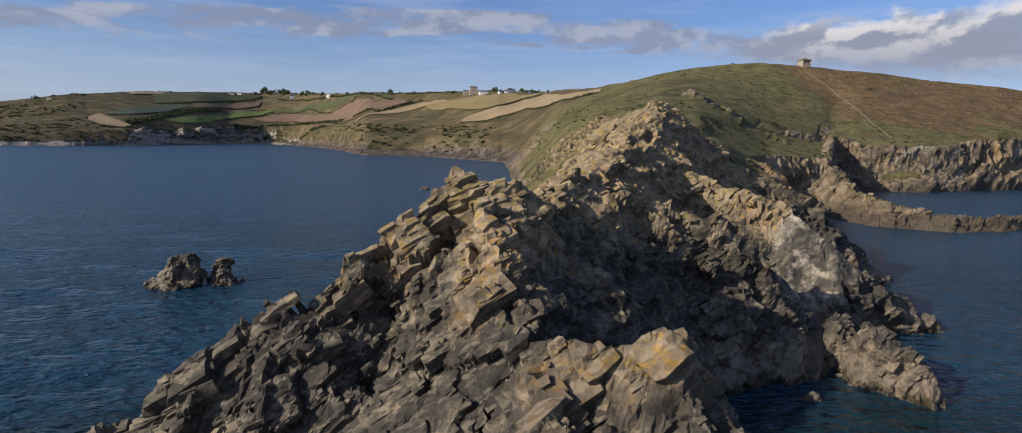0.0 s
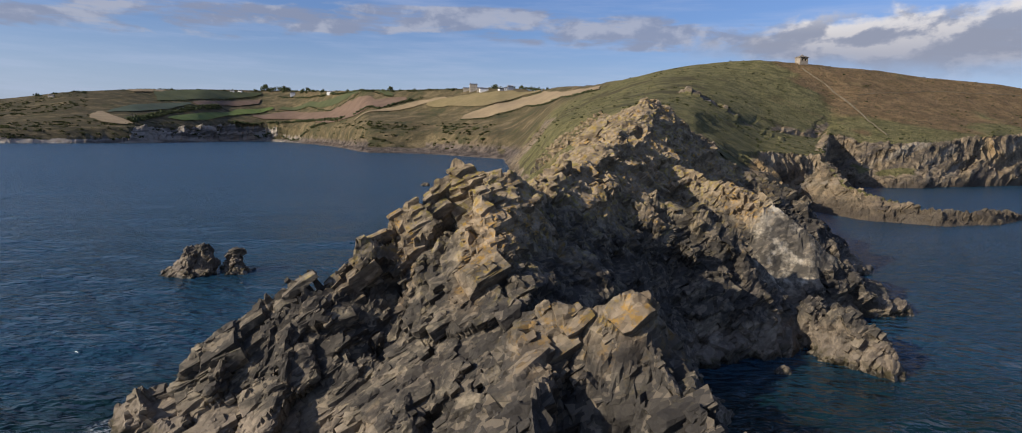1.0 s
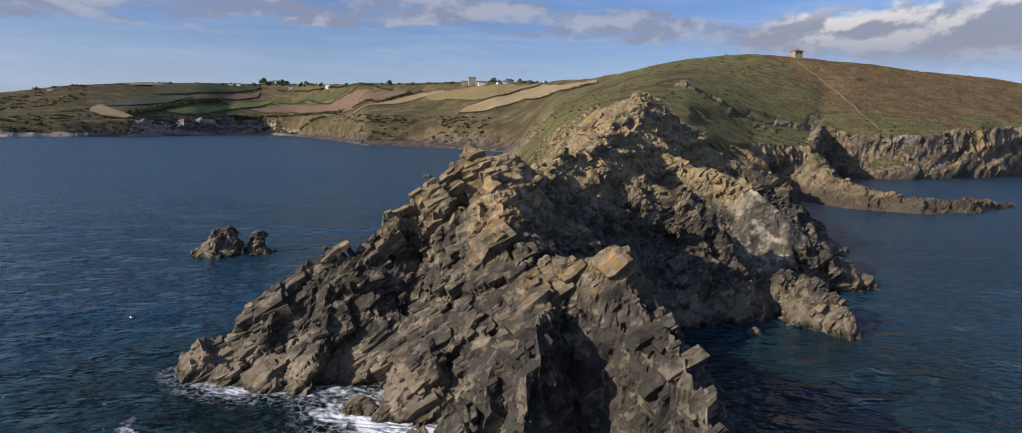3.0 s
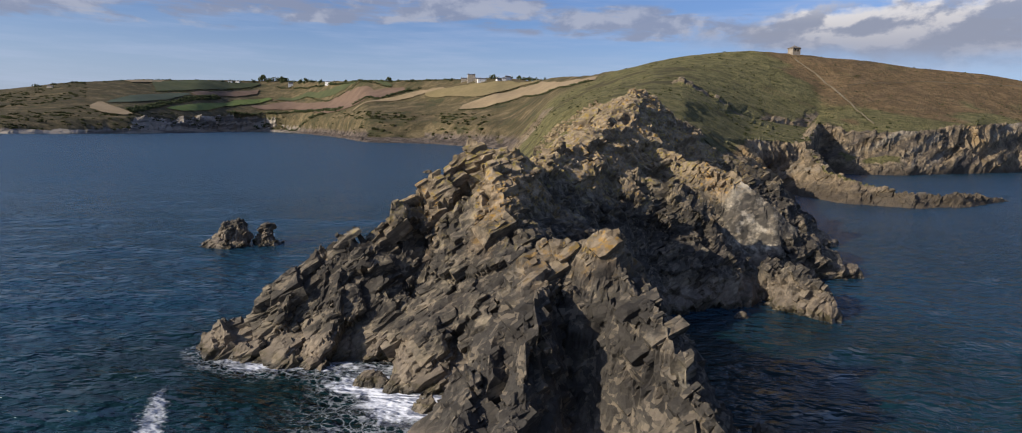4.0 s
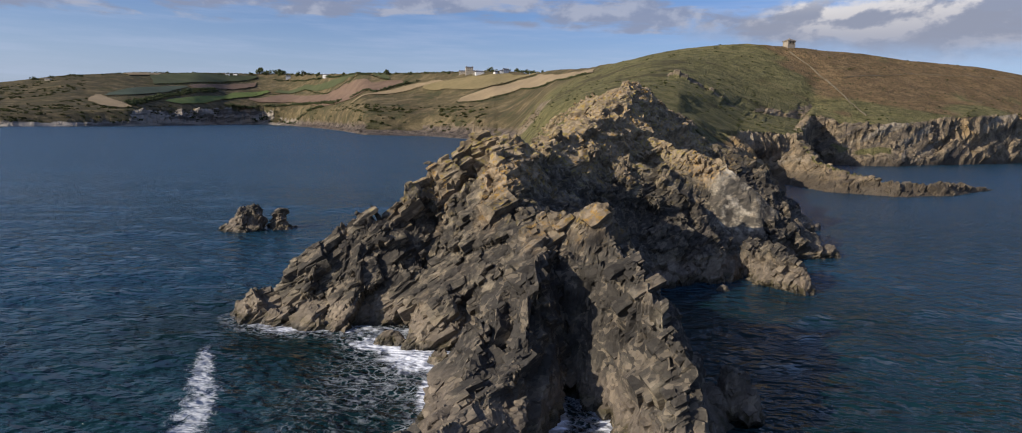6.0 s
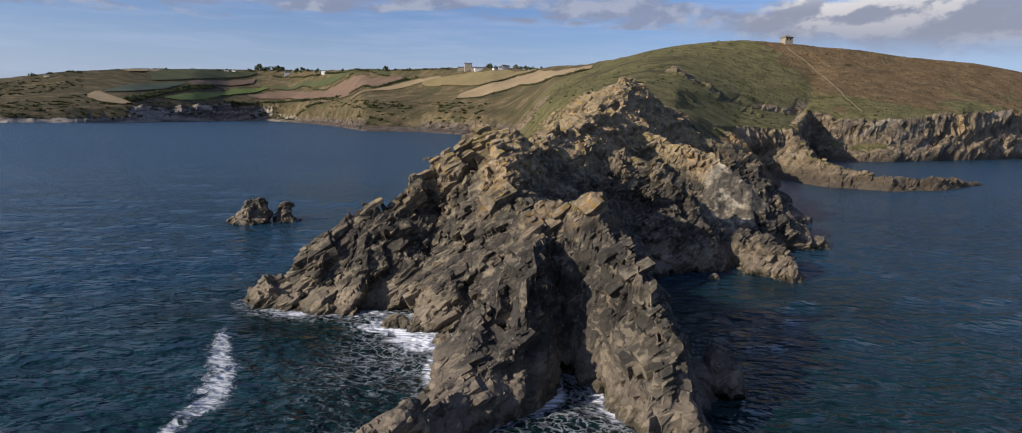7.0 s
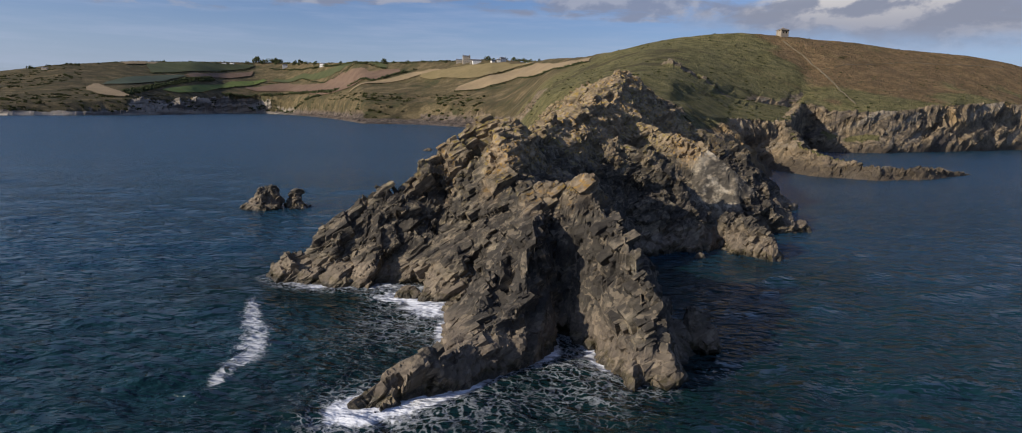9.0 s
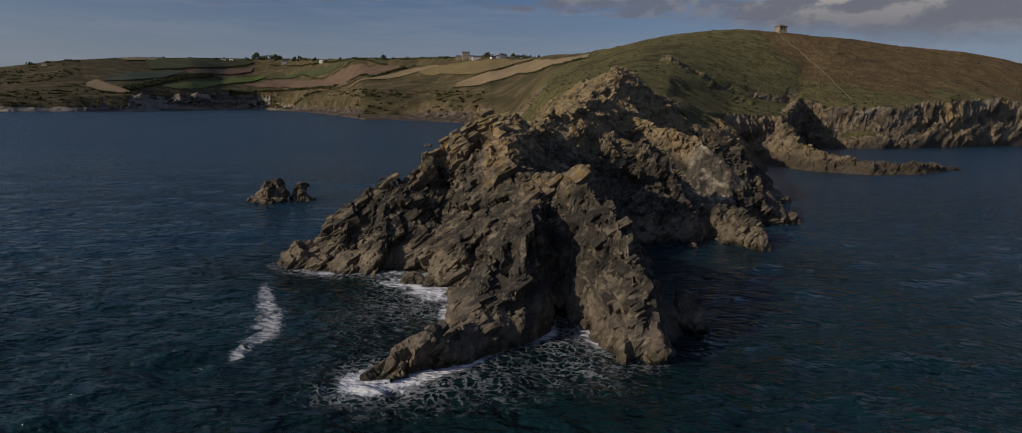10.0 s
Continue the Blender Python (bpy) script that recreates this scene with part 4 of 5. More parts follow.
def strip(name, label, mat, stops, width, category):
    """A trodden path draped along stops of bearing and rise."""
    pts = [on_land(u, e) for u, e in stops]
    line = []
    for a, b in zip(pts, pts[1:]):
        n = max(2, int((b - a).length / 6))
        line += [a.lerp(b, k / n) for k in range(n)]
    line.append(pts[-1])
    line = np.array([tuple(v) for v in line])
    line[:, 0] += 2.0 * waves_of(line * (1, 1, 0), 30.0, 33, 2)
    w = width * (1 + 0.5 * waves_of(line * (1, 1, 0), 14.0, 34, 2))
    feet = [(p[0] + s * w[k], p[1]) for k, p in enumerate(line) for s in (-1, 0, 1)]
    verts = [(x, y, z + 0.9 + 0.7 * (k % 3 == 1)) for k, ((x, y), z) in enumerate(zip(feet, ground(feet)))]
    faces = []
    for k in range(len(line) - 1):
        for s in (0, 1):
            faces.append((3 * k + s, 3 * k + s + 1, 3 * k + s + 4, 3 * k + s + 3))
    return tagged(mesh_object(name, verts, faces, mat), label, category, kind="structure")


strip("path", "pale trodden path and low wall running down the heath hill", TRACK, [spot(1216, 90), spot(1250, 112), spot(1280, 135), spot(1312, 160), spot(1346, 187)], 1.1, "path")
strip("path", "faint pale track across the heath", TRACK, [spot(1300, 130), spot(1360, 126), spot(1400, 124), spot(1480, 127), spot(1568, 131)], 0.7, "path")

# foliage
# leaf green lightened to carry the haze of distance in its colour
LEAF = plain("tree_foliage", (0.044, 0.054, 0.026), (0.092, 0.106, 0.046), 0.12, 0.95, 0.6, 0.1)
GORSE = plain("gorse", (0.026, 0.034, 0.012), (0.066, 0.068, 0.024), 0.15, 0.95, 0.5, 0.1)
BARK = plain("bark", (0.06, 0.045, 0.03), (0.11, 0.085, 0.06), 0.8)


def clump_mesh(count, seed, spread, size):
    """Many small leaf tufts (bent quads) scattered in an uneven crown."""
    rng = random.Random(seed)
    verts, faces = [], []
    lobes = [(Vector((rng.uniform(-1, 1) * spread[0], rng.uniform(-1, 1) * spread[1], rng.uniform(0.0, 1) * spread[2])), rng.uniform(0.35, 0.62)) for _ in range(7)]
    for _ in range(count):
        c, r = rng.choice(lobes)
        v = Vector((rng.gauss(0, 1), rng.gauss(0, 1), rng.gauss(0, 1))).normalized()
        p = c + Vector((v.x * spread[0], v.y * spread[1], v.z * spread[2] * 0.9)) * r * rng.uniform(0.8, 1.05)
        t1 = v.orthogonal().normalized()
        t1.rotate(Matrix.Rotation(rng.uniform(0, 6.28), 3, v))
        t2 = v.cross(t1)
        s = size * rng.uniform(0.6, 1.4)
        o = len(verts)
        for i, j in ((-1, -0.6), (1, -0.8), (0.8, 0.9), (-0.7, 1)):
            verts.append(p + t1 * s * i + t2 * s * j - v * s * 0.35 * (i * i + j * j) * 0.5)
        verts.append(p + v * s * 0.4)
        faces += [(o, o + 1, o + 4), (o + 1, o + 2, o + 4), (o + 2, o + 3, o + 4), (o + 3, o, o + 4)]
    return [tuple(v) for v in verts], faces


def tree(seed, tall, wide):
    root = new("tree")
    bm = bmesh.new()
    rng = random.Random(seed)
    for k in range(5):
        lean = Vector((rng.uniform(-0.4, 0.4) * wide, rng.uniform(-0.4, 0.4) * wide, tall * rng.uniform(0.55, 0.8))) if k else Vector((0, 0, tall * 0.7))
        base = Vector((0, 0, 0)) if not k else Vector((0, 0, tall * 0.25))
        r0, r1 = (0.05 * tall, 0.02 * tall) if not k else (0.022 * tall, 0.008 * tall)
        ring = []
        for c, r in ((base, r0), (lean, r1)):
            ring.append([bm.verts.new(c + Vector((math.cos(a) * r, math.sin(a) * r, 0))) for a in [i * math.pi / 3 for i in range(6)]])
        for i in range(6):
            bm.faces.new((ring[0][i], ring[0][(i + 1) % 6], ring[1][(i + 1) % 6], ring[1][i]))
    part("trunk", bm, BARK, root)
    v, f = clump_mesh(420, seed, (wide * 0.5, wide * 0.5, tall * 0.62), tall * 0.055)
    crown = mesh_object("crown", [(a, b, c + tall * 0.10) for a, b, c in v], f, LEAF)
    crown.parent = root
    return tagged(root, "dark windblown tree on the far skyline", "tree", "trees along the skyline")


trees = [tree(201 + k, t, w) for k, (t, w) in enumerate(((26, 26), (20, 30), (24, 20)))]
tree_rng = random.Random(5)
spots = [(402, 121, 1.5), (425, 121, 1.6), (412, 122, 1.0), (436, 122, 1.2), (448, 123, 0.9), (460, 123, 0.9), (470, 123, 1.0), (480, 123, 0.9), (491, 123, 0.8), (596, 121, 1.0), (588, 122, 0.7), (632, 121, 0.6),
         (755, 117, 1.0), (762, 117, 0.8), (784, 116, 0.7), (796, 115, 0.9), (804, 115, 1.0), (812, 115, 1.0), (820, 115, 0.9), (828, 115, 0.7), (836, 115, 0.5), (692, 120, 0.6), (704, 119, 0.5), (560, 122, 0.6), (530, 122, 0.6),
         (340, 121, 0.6), (352, 121, 0.5), (388, 122, 0.6), (126, 124, 0.5), (52, 129, 0.8), (60, 129, 0.5), (515, 122, 0.6), (545, 122, 0.5), (612, 121, 0.5), (660, 120, 0.5), (300, 119.5, 0.4), (260, 119, 0.4), (220, 119.5, 0.4), (160, 122, 0.4)]
for k, (x, y, s) in enumerate(spots):
    u, e = spot(x, y)
    p = on_land(u, e - 1.0)
    d = p.y - HUB[1]
    s *= d / 3000
    m = pose(p.x, p.y, p.z - 1.0, 0, 0, tree_rng.uniform(0, 360)) @ Matrix.Diagonal((s, s, s, 1))
    src = trees[k % 3]
    if k < 3:
        src.matrix_world = m
    else:
        copy_thing(src, m).scale = (s, s, s)


def hedge(label, stops, tall, gap):
    """A hedgerow: bushes in a row along stops of bearing and rise, one mesh of leaf tufts."""
    pts = [on_land(u, e) for u, e in stops]
    rng = random.Random(len(label) + int(tall * 10) + int(pts[0].x))
    verts, faces, feet = [], [], []
    for a, b in zip(pts, pts[1:]):
        n = max(2, int((b - a).length / gap))
        feet += [a.lerp(b, (k + rng.uniform(-0.3, 0.3)) / n) for k in range(n)]
    for p, foot in zip(feet, ground([(p.x, p.y) for p in feet])):
        h = tall * rng.uniform(0.25, 0.7)
        v, f = clump_mesh(26, rng.randrange(99999), (gap * 0.6, gap * 0.5, h * 0.7), h * 0.30)
        o = len(verts)
        verts += [(x + p.x, y + p.y, w + foot + h * 0.2) for x, y, w in v]
        faces += [tuple(i + o for i in q) for q in f]
    return tagged(mesh_object("hedge", verts, faces, LEAF), label, "hedge", kind="stuff")


hedge("dark hedgerow along the ploughed field", [spot(540, 158), spot(580, 149), spot(625, 137), spot(648, 132)], 11, 9)
hedge("dark scrub along the cliff top above the beach", [spot(350, 169), spot(400, 169), spot(450, 168), spot(500, 166), spot(525, 163)], 17, 13)
hedge("second row of dark scrub above the beach", [spot(355, 172), spot(420, 171), spot(500, 170)], 14, 14)
hedge("dark wood in a fold of the far slope", [spot(195, 166), spot(235, 157), spot(270, 151), spot(330, 145)], 15, 12)
hedge("dark thicket in the fold of the slope", [spot(200, 168), spot(228, 162), spot(262, 154), spot(300, 149), spot(335, 147)], 13, 12)
hedge("hedgerow between the fields", [spot(345, 160), spot(400, 151), spot(470, 145), spot(530, 138), spot(600, 131)], 7, 11)
hedge("hedgerow between the fields", [spot(240, 137), spot(300, 137), spot(352, 134), spot(398, 130)], 7, 12)
hedge("hedgerow under the village", [spot(420, 130), spot(450, 132), spot(500, 127), spot(530, 125)], 11, 12)
hedge("hedgerow under the skyline", [spot(180, 121), spot(240, 119.5), spot(300, 120), spot(360, 122), spot(400, 123)], 6, 14)
hedge("hedgerow under the skyline", [spot(500, 124), spot(560, 123), spot(640, 122), spot(700, 120)], 8, 12)
hedge("scrub line under the stubble field", [spot(704, 165), spot(760, 158), spot(806, 144), spot(860, 132), spot(908, 122)], 5, 9)
hedge("hedgerow above the stubble field", [spot(750, 141), spot(790, 133), spot(830, 124)], 5, 9)

# houses
WHITEWASH = plain("whitewash", (0.66, 0.64, 0.60), (0.80, 0.78, 0.74), 0.3)
STONE_WALL = plain("house_stone", (0.30, 0.26, 0.20), (0.46, 0.40, 0.32), 0.5)
SLATE = plain("slate_roof", (0.075, 0.078, 0.085), (0.125, 0.125, 0.135), 0.6, 0.6)
DARK_GLASS = plain("window_glass", (0.02, 0.022, 0.026), (0.035, 0.038, 0.045), 1.0, 0.15, 0.0, 0.5)
TOWER_STONE = plain("tower_stone", (0.22, 0.185, 0.14), (0.36, 0.305, 0.235), 0.25, 0.92, 0.4)
TOWER_ROOF = plain("tower_roof", (0.15, 0.125, 0.10), (0.24, 0.205, 0.16), 0.3, 0.85, 0.3)


def box(bm, x0, y0, z0, x1, y1, z1, taper=0.0):
    mx, my = (x0 + x1) / 2, (y0 + y1) / 2
    k = 1 - taper
    lo = [bm.verts.new(v) for v in ((x0, y0, z0), (x1, y0, z0), (x1, y1, z0), (x0, y1, z0))]
    hi = [bm.verts.new((mx + (x - mx) * k, my + (y - my) * k, z1)) for x, y in ((x0, y0), (x1, y0), (x1, y1), (x0, y1))]
    bm.faces.new(lo[::-1])
    bm.faces.new(hi)
    for i in range(4):
        bm.faces.new((lo[i], lo[(i + 1) % 4], hi[(i + 1) % 4], hi[i]))


def boxes(*dims):
    bm = bmesh.new()
    for d in dims:
        box(bm, *d)
    return bm


def house(label, wide, deep, tall, roof, wall, at, turn=0.0, rows=1):
    root = new("house")
    part("wall", boxes((-wide / 2, -deep / 2, -6, wide / 2, deep / 2, tall)), wall, root)
    bm = bmesh.new()
    o = 0.4
    a = [bm.verts.new(v) for v in ((-wide / 2 - o, -deep / 2 - o, tall - 0.2), (wide / 2 + o, -deep / 2 - o, tall - 0.2), (wide / 2 + o, deep / 2 + o, tall - 0.2), (-wide / 2 - o, deep / 2 + o, tall - 0.2))]
    r = [bm.verts.new((-wide / 2 - o, 0, tall + roof)), bm.verts.new((wide / 2 + o, 0, tall + roof))]
    for f in ((a[0], a[1], r[1], r[0]), (a[2], a[3], r[0], r[1]), (a[1], a[2], r[1]), (a[3], a[0], r[0]), (a[3], a[2], a[1], a[0])):
        bm.faces.new(f)
    top = part("roof", bm, SLATE, root)
    for s in (-1, 1):
        part("chimney", boxes((s * (wide / 2 - 1.2) - 0.7, -0.6, tall, s * (wide / 2 - 1.2) + 0.7, 0.6, tall + roof + 1.6)), wall, top)
    n = max(2, int(wide / 4.5))
    for j in range(rows):
        for i in range(n):
            x = -wide / 2 + wide * (i + 0.5) / n
            z = tall * (j + 0.35) / rows
            part("window", boxes((x - 0.7, -deep / 2 - 0.06, z, x + 0.7, -deep / 2 + 0.1, z + 1.7)), DARK_GLASS, root)
    root.matrix_world = pose(*at, 0, 0, turn)
    return tagged(root, label, "house", "houses of the village")


def house_at(label, x, y, wide_px, tall_px, roof_px, wall, rows=1, turn=0.0):
    u, e = spot(x, y)
    p = on_land(u, e)
    k = (p.y - HUB[1]) / 1000.0
    house(label, wide_px * k, wide_px * k * 0.5, tall_px * k, roof_px * k, wall, (p.x, p.y, p.z), turn, rows)


house_at("large stone manor with a tower-like gable on the skyline", 723, 122, 11, 9.5, 1.5, STONE_WALL, 3, 12)
house_at("low stone wing of the manor with a slate roof", 712, 122, 9, 4, 1.5, STONE_WALL, 1, 8)
house_at("low stone wing of the manor with a slate roof", 733, 122, 9, 4, 1.5, STONE_WALL, 1, 8)
house_at("white gabled cottage with a slate roof", 739, 122, 13, 3.2, 2, WHITEWASH, 1, 14)
house_at("white gabled cottage with a slate roof", 764, 122, 7, 3, 2.2, WHITEWASH, 1, 50)
house_at("white gabled house with a slate roof", 779, 120, 9, 4, 2.5, WHITEWASH, 2, 30)
house_at("white gabled house with a slate roof", 773, 121, 6, 3, 2, WHITEWASH, 1, 10)
house_at("white house with a slate roof in the far village", 445, 129, 7, 3.5, 2, WHITEWASH, 1, 20)
house_at("white house with a slate roof in the far village", 503, 126, 9, 3, 1.6, WHITEWASH, 1, -10)
house_at("white house with a slate roof in the far village", 352, 124, 6, 2, 1.2, WHITEWASH, 1, 10)
house_at("white house with a slate roof in the far village", 364, 124, 6, 2, 1.2, WHITEWASH, 1, -10)
house_at("small house beside a tree on the far headland", 76, 131, 8, 2.2, 1.2, STONE_WALL, 1, 5)


def lookout(at, k):
    """The square stone lookout on the hill: walls with openings, cornice, hipped roof and finial."""
    root = new("lookout_tower")
    w, h = 7.2 * k, 8.2 * k
    t = 0.8 * k
    for s in (-1, 1):
        part("pier", boxes((s * w - t if s > 0 else -w, -w, -5, w if s > 0 else -w + t, -w + t, h)), TOWER_STONE, root)
        part("pier", boxes((s * w - t if s > 0 else -w, w - t, -5, w if s > 0 else -w + t, w, h)), TOWER_STONE, root)
        part("side_wall", boxes((s * w - t if s > 0 else -w, -w + t, -5, w if s > 0 else -w + t, w - t, h)), TOWER_STONE, root)
    part("back_wall", boxes((-w + t, w - t, -5, w - t, w, h)), TOWER_STONE, root)
    xs = [-w + t, -w * 0.62, -w * 0.18, w * 0.18, w * 0.62, w - t]
    for i in (0, 2, 4):
        part("front_wall", boxes((xs[i], -w, -5, xs[i + 1], -w + t, h)), TOWER_STONE, root)
    for i in (1, 3):
        part("sill_wall", boxes((xs[i], -w, -5, xs[i + 1], -w + t, h * 0.38)), TOWER_STONE, root)
        part("lintel", boxes((xs[i], -w, h * 0.82, xs[i + 1], -w + t, h)), TOWER_STONE, root)
    part("cornice", boxes((-w * 1.14, -w * 1.14, h, w * 1.14, w * 1.14, h + 0.7 * k)), TOWER_STONE, root)
    part("roof", boxes((-w * 1.2, -w * 1.2, h + 0.7 * k, w * 1.2, w * 1.2, h + 4.2 * k, 0.80)), TOWER_ROOF, root)
    part("finial", boxes((-w * 0.13, -w * 0.13, h + 4.2 * k, w * 0.13, w * 0.13, h + 5.8 * k, 0.5)), TOWER_STONE, root)
    root.matrix_world = pose(*at, 0, 0, 12)
    return tagged(root, "square stone lookout tower with a hipped roof on the hill", "tower")


p = on_land(spot(1214, 82)[0], 200)
lookout((p.x, p.y, p.z + 0.5), 0.85)

# ---- blocks of the jointed rock ----
def chunk(seed, shape):
    """A jointed block: a box with uneven corners and a few corners and edges broken off by flat cuts."""
    rng = random.Random(seed)
    bm = bmesh.new()
    box(bm, -1, -1, -1, 1, 1, 1)
    for v in bm.verts:
        v.co = Vector([c * rng.uniform(0.80, 1.0) for c in v.co])
    for _ in range(5):
        n = Vector((rng.uniform(-1, 1), rng.uniform(-1, 1), rng.uniform(-0.7, 1))).normalized()
        reach = max(n.dot(v.co) for v in bm.verts) * rng.uniform(0.68, 0.88)
        cut = bmesh.ops.bisect_plane(bm, geom=bm.verts[:] + bm.edges[:] + bm.faces[:], plane_co=n * reach, plane_no=n, clear_outer=True)
        bmesh.ops.contextual_create(bm, geom=[g for g in cut["geom_cut"] if isinstance(g, bmesh.types.BMEdge)])
    for v in bm.verts:
        v.co = Vector([c * k for c, k in zip(v.co, shape)])
    bmesh.ops.recalc_face_normals(bm, faces=bm.faces[:])
    me = bpy.data.meshes.new("boulder")
    bm.to_mesh(me)
    bm.free()
    me.materials.append(BOULDER)
    return me


SHAPES = [(1.35, 0.85, 0.55), (1.0, 0.9, 0.6), (1.6, 0.7, 0.5), (1.0, 0.75, 0.8), (1.3, 1.0, 0.42), (1.7, 0.9, 0.6), (1.1, 0.6, 0.9), (1.2, 1.1, 0.5), (1.5, 0.6, 0.7), (0.9, 0.8, 0.55), (1.45, 1.0, 0.65), (1.15, 0.7, 0.45)]
kinds = [chunk(301 + k, SHAPES[k % len(SHAPES)]) for k in range(24)]
rng = np.random.default_rng(8)
axis_x = Vector(BED).normalized()
axis_y = Vector(SLAB).cross(axis_x).normalized()
bed_frame = np.array((axis_x, axis_y, axis_x.cross(axis_y))).T


def turns(p, spread):
    """Turns of the blocks: the bedding, which swings slowly from place to place, and a little of their own."""
    swing = np.stack([waves_of(p, 24.0, 401 + k, 2) for k in range(3)], -1) * 0.34 + rng.normal(0, spread, (len(p), 3))
    return [np.array(Euler(v).to_matrix()) @ bed_frame for v in swing]


base = [(np.array([v.co for v in me.vertices]), [tuple(p.vertices) for p in me.polygons]) for me in kinds]


def seat(q, n, turn, corners, proud):
    """The place of a block so that it stands out of the ground by so much."""
    return q + n * (proud - (corners @ turn.T @ n).max())


def cover(picks, P, N, M, sizes, spread, share, vary=0.75):
    """Blocks over the sheet, sunk so that a share of their thickness stands out: corners, faces, masks."""
    verts, faces, masks, o = [], [], [], 0
    for i, turn, size in zip(picks, turns(P[picks], spread), sizes):
        v, f = base[rng.integers(24)]
        v = v * size * (1 + 0.25 * rng.normal(0, 1, 3).clip(-1, 1))
        v = v @ turn.T + seat(P[i], N[i], turn, v, size * rng.uniform(*share))
        verts.append(v)
        faces += [tuple(k + o for k in t) for t in f]
        m = M[i].copy()
        m[0] = np.clip((1 - vary) * m[0] + vary * rng.random(), 0, 1)
        masks.append(np.tile(m, (len(v), 1)))
        o += len(v)
    return np.concatenate(verts), faces, np.concatenate(masks)


def bare(P, M, lo, turf, slab=0.35):
    return np.flatnonzero((P[:, 2] > lo) & (M[:, 1] < turf) & (M[:, 2] < slab))


def steepness(N):
    return 1 / np.maximum(N[:, 2], 0.3)


def pick(ok, N, count):
    w = steepness(N[ok])
    return rng.choice(ok, min(count, len(ok) // 2), replace=False, p=w / w.sum())


near_ok, mid_ok, far_ok = bare(P1, M1, 0.3, 0.3), bare(P3, M3, 0.3, 0.3), bare(P2, M2, 1.0, 0.45)
layers = []
for count, lo, hi, power in ((700, 1.1, 2.2, 1.5), (2600, 0.55, 1.25, 1.4), (7500, 0.22, 0.6, 1.4)):
    sizes = lo + (hi - lo) * rng.random(count) ** power
    layers.append(cover(pick(near_ok, N1, count), P1, N1, M1, sizes, 0.09, (0.03, 0.17)))
for count, lo, hi, power in ((80, 1.5, 2.6, 1.4), (800, 0.7, 1.6, 1.5), (2000, 0.35, 0.8, 1.5)):
    sizes = lo + (hi - lo) * rng.random(count) ** power
    layers.append(cover(pick(mid_ok, N3, count), P3, N3, M3, sizes, 0.13, (0.10, 0.28)))
for count, lo, hi, power in ((160, 1.5, 3.0, 1.4), (1500, 0.7, 1.7, 1.6), (2600, 0.4, 0.9, 1.5)):
    sizes = lo + (hi - lo) * rng.random(count) ** power
    layers.append(cover(pick(far_ok, N2, count), P2, N2, M2, sizes, 0.24, (0.18, 0.45)))
offs = np.cumsum([0] + [len(l[0]) for l in layers])
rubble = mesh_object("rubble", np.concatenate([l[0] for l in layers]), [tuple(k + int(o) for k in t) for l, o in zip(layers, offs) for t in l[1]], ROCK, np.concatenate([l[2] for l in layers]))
tagged(rubble, "angular jointed blocks and broken stones of the headland", "rubble", kind="stuff")


# broken rock of the far cliffs, reefs and spur
far_rock = np.flatnonzero((MC[:, 2] > 0.6) & (PC[:, 2] > 0.3) & (PC[:, 2] < 45))
ahead = PC[far_rock, 1] - HUB[1]
layers = []
for near_y, far_y, count, lo, hi, share in ((250, 520, 900, 1.0, 5.0, (0.1, 0.45)), (520, 1000, 1300, 1.6, 5.5, (0.05, 0.35)), (1000, 3200, 2600, 1.4, 4.6, (0.05, 0.30))):
    picks = far_rock[(ahead > near_y) & (ahead < far_y)]
    picks = rng.choice(picks, min(count, len(picks) // 2), replace=False)
    sizes = (lo + (hi - lo) * rng.random(len(picks)) ** 1.8) * np.clip((PC[picks, 1] - HUB[1]) / 900, 0.5, 3.0)
    layers.append(cover(picks, PC, NC, MC * (0.0, 1.0, 1.0, 0.0), sizes, 0.2, share, 0.0))
offs = np.cumsum([0] + [len(l[0]) for l in layers])
reef = mesh_object("reef", np.concatenate([l[0] for l in layers]), [tuple(k + int(o) for k in t) for l, o in zip(layers, offs) for t in l[1]], LAND, np.concatenate([l[2] for l in layers]))
tagged(reef, "broken grey-brown rock along the far cliffs and reefs", "reef", kind="stuff")


def boulder(place, size, kind, rot):
    ob = new("boulder", kinds[kind])
    ob.parent = headland
    ob.matrix_world = Matrix.LocRotScale(place, rot, (size, size, size))
    return ob


singles = near_ok[(P1[near_ok, 1] < 95) & (M1[near_ok, 3] < 0.4) & (P1[near_ok, 2] > 3)]
chosen = rng.choice(singles, 240, replace=False)
for k, (i, turn) in enumerate(zip(chosen, turns(P1[chosen], 0.10))):
    size = 0.6 + 0.9 * rng.random() ** 1.8
    place = seat(P1[i], N1[i], turn, base[k % 24][0] * size, size * rng.uniform(0.10, 0.28))
    boulder(Vector(place), size, k % 24, Matrix(turn.tolist()).to_quaternion())

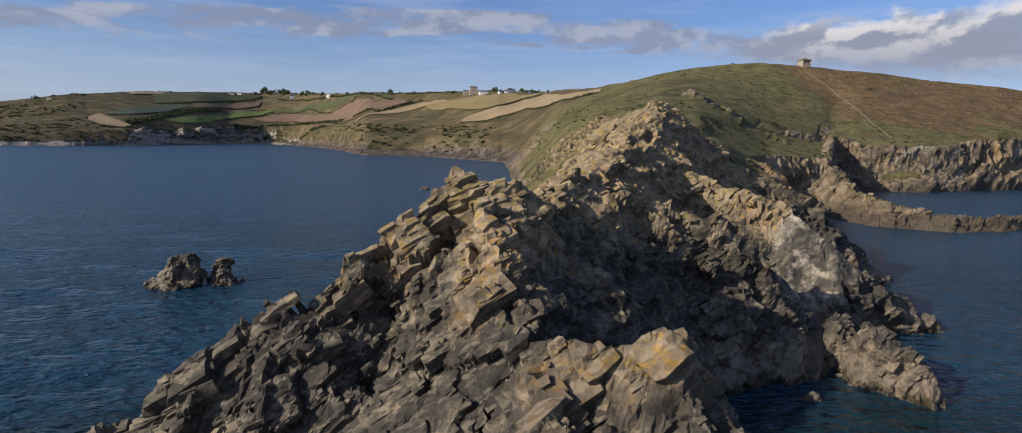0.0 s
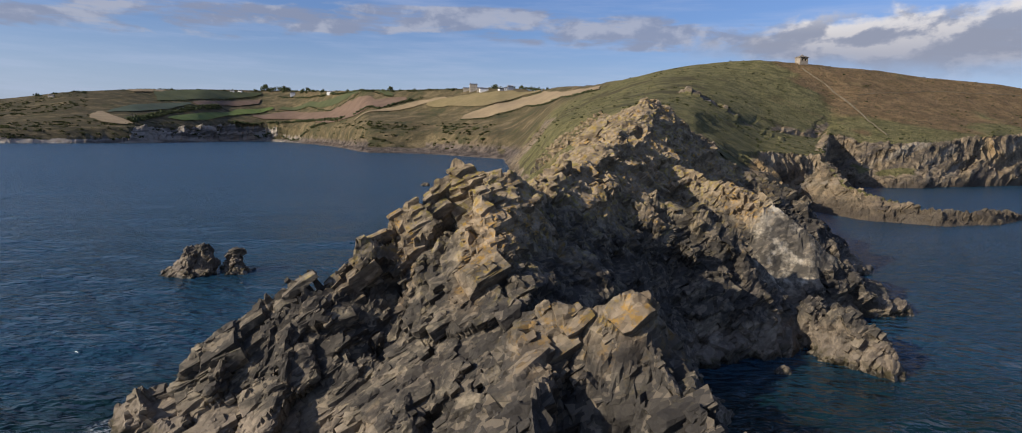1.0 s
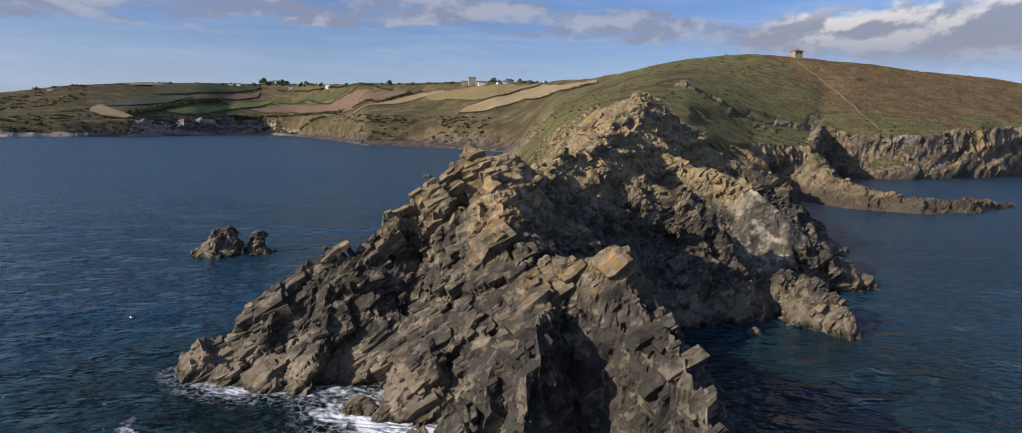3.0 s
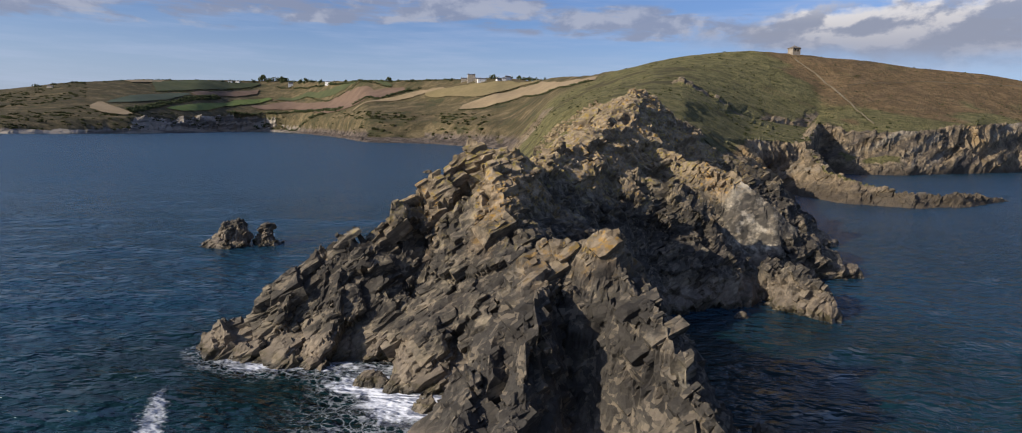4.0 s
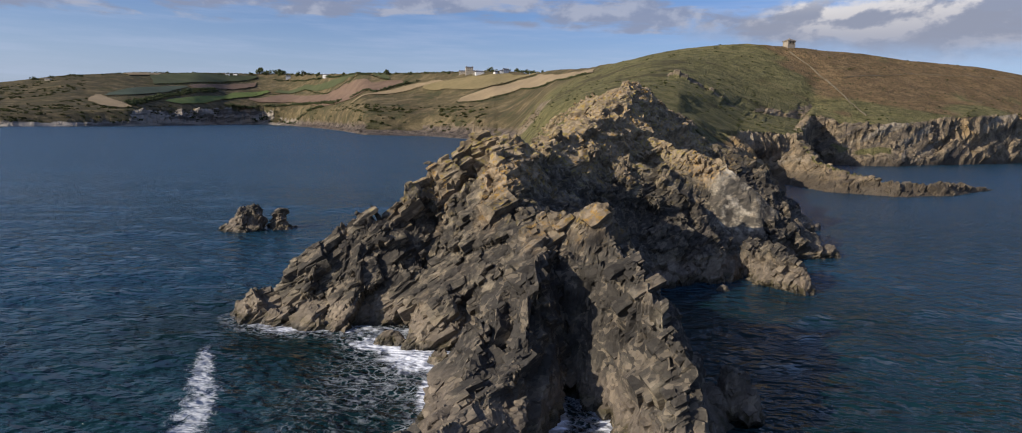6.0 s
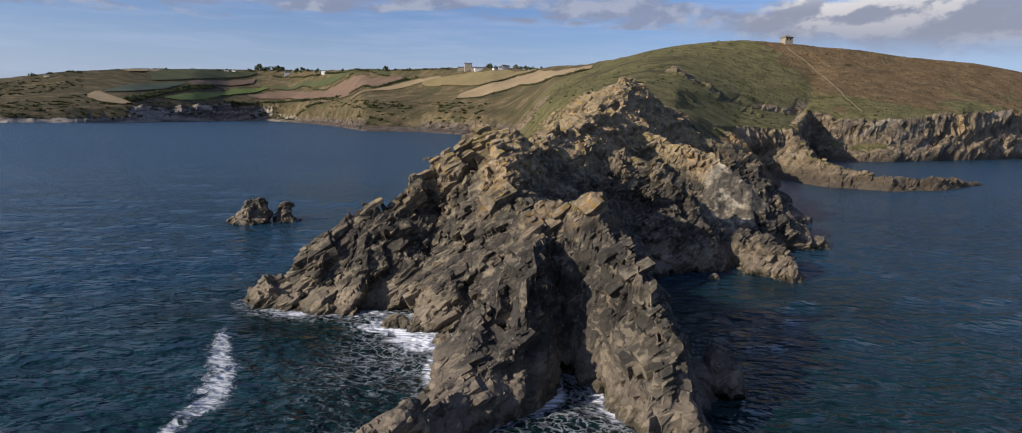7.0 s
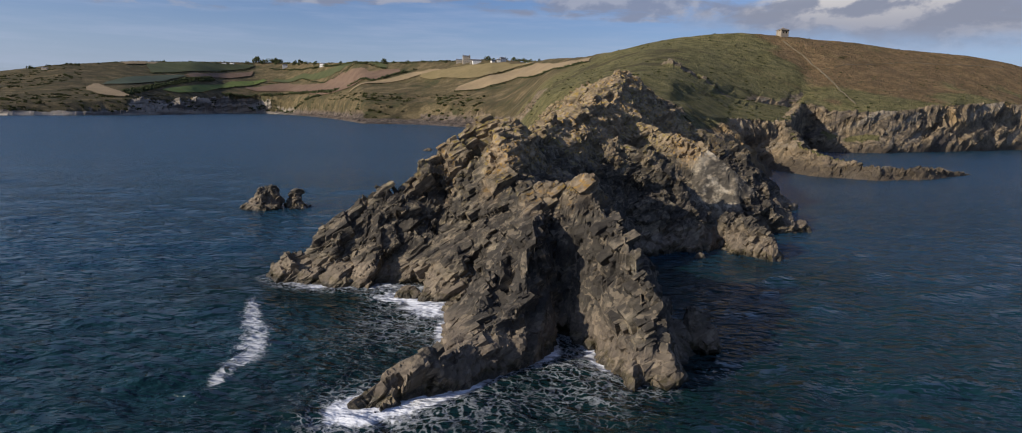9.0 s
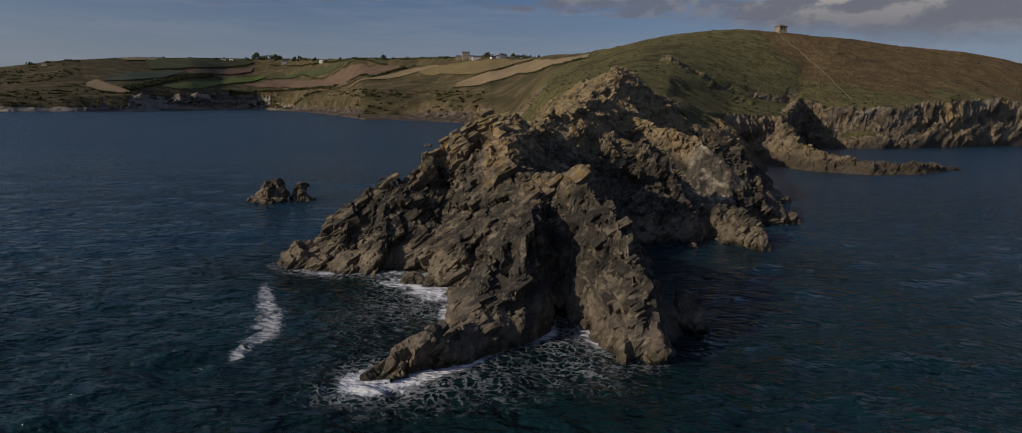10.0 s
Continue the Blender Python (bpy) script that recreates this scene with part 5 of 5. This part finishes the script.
# rocks standing in the sea
islet("sea_crag", "craggy brown rock with two peaks standing in the sea", [(-77, 150, 6.2, 5.5, 5.5), (-75.5, 150, 7.6, 3.0, 3.5), (-78, 148, 2.2, 9.5, 6.5), (-68, 152, 5.0, 3.0, 4), (-68.5, 152, 2.4, 6.0, 5)], 101)
islet("sea_rock", "large tan rock with a dark wet foot below the cliff", [(56.5, 98, 7.8, 5.5, 9.0), (58.5, 93, 5.8, 5.5, 8), (55, 104, 8.0, 4, 5.5)], 111)
islet("sea_rock", "low tan rock with a dark wet foot below the cliff", [(77, 129, 5.2, 6.5, 7), (83, 127, 2.6, 5, 4)], 121)
islet("sea_rock", "rounded tan rock leaning on the foot of the point", [(25.2, 31.5, 5.2, 2.8, 3.4), (26.8, 30, 3.2, 2.8, 3), (22.5, 31, 3.5, 4, 4)], 131, 0.25, 0.6)
islet("sea_rock", "small dark rock awash beside the cliff", [(43, 88, 1.4, 2.4, 1.8)], 141, 0.2, 0.4)
islet("sea_rock", "low brown rock awash at the foot of the slabs", [(-17.5, 53, 1.6, 4.5, 2.0)], 151, 0.25, 0.4)
islet("sea_rock", "low dark rock awash out in the bay", [(-62, 461, 2.2, 6, 4)], 161, 0.6, 0.5)

# the leaning block that stands alone on the crest
kinds.append(chunk(333, (0.62, 0.55, 1.25)))
boulder(Vector((-12.4, 76.0, 25.3)), 1.35, 24, Euler((0.05, 0.06, 0.6)).to_quaternion())

# pale stones strewn over the turf beside the crag
verts, faces = [], []
sx, sy = rng.uniform(-20, 60, 2600), rng.uniform(200, 430, 2600)
sz = height(sx, sy)
for q in np.stack([sx, sy, sz], -1)[(sz > 14) & (sz < 64)]:
    v, f = base[rng.integers(24)]
    size = 0.4 + 1.5 * rng.random() ** 3
    m = Euler(rng.normal(0, 0.5, 3)).to_matrix()
    o = len(verts)
    verts += (np.array(v) @ np.array(m).T * size + q + (0, 0, 0.1 * size)).tolist()
    faces += [tuple(i + o for i in t) for t in f]
scree = mesh_object("scree", verts, faces, RUBBLE)
tagged(scree, "pale stones strewn over the turf slope", "stones", kind="stuff")

# low gorse over the heath hill
verts, faces = [], []
bush_rng = random.Random(77)
bush_feet = []
for k in range(900):
    u, d = bush_rng.uniform(0.02, 0.80), bush_rng.uniform(420, 980)
    bush_feet.append((HUB[0] + u * d, HUB[1] + d))
for (x, y), z in zip(bush_feet, ground(bush_feet)):
    if z < 26:
        continue
    r = bush_rng.uniform(0.6, 1.7)
    v, f = clump_mesh(22, bush_rng.randrange(99999), (r, r * 0.8, r * 0.35), r * 0.30)
    o = len(verts)
    verts += [(a + x, b + y, c + z) for a, b, c in v]
    faces += [tuple(i + o for i in t) for t in f]
gorse = mesh_object("gorse", verts, faces, GORSE)
tagged(gorse, "low dark gorse bushes scattered over the heath hill", "bushes", kind="stuff")

# dark scrub over the far cliff tops and the moor
verts, faces, feet = [], [], []
while len(feet) < 5200:
    u, d = bush_rng.uniform(-0.84, -0.03), bush_rng.uniform(1180, 3000)
    feet.append((HUB[0] + u * d, HUB[1] + d))
feet = np.array(feet)
fz = mainland(feet[:, 0], feet[:, 1])
fu, fe = (feet[:, 0] - HUB[0]) / (feet[:, 1] - HUB[1]), (fz - HUB[2]) / (feet[:, 1] - HUB[1]) * 1000
thick = waves_of(np.stack([feet[:, 0], feet[:, 1] * 0.5, 0 * fz], -1), 110.0, 501, 3)
wild = (fz > 9) & (thick > -0.10) & (fe < np.where(fu < -0.64, 60, np.where(fu < -0.3, 13, 22)))
for x, y, z in np.column_stack([feet, fz])[wild]:
    r = bush_rng.uniform(2.5, 7.0)
    v, f = clump_mesh(18, bush_rng.randrange(99999), (r, r * 0.8, r * 0.28), r * 0.30)
    o = len(verts)
    verts += [(a + x, b + y, c + z) for a, b, c in v]
    faces += [tuple(i + o for i in t) for t in f]
moor_scrub = mesh_object("scrub", verts, faces, GORSE)
tagged(moor_scrub, "dark low scrub over the far cliff tops and moor", "bushes", kind="stuff")
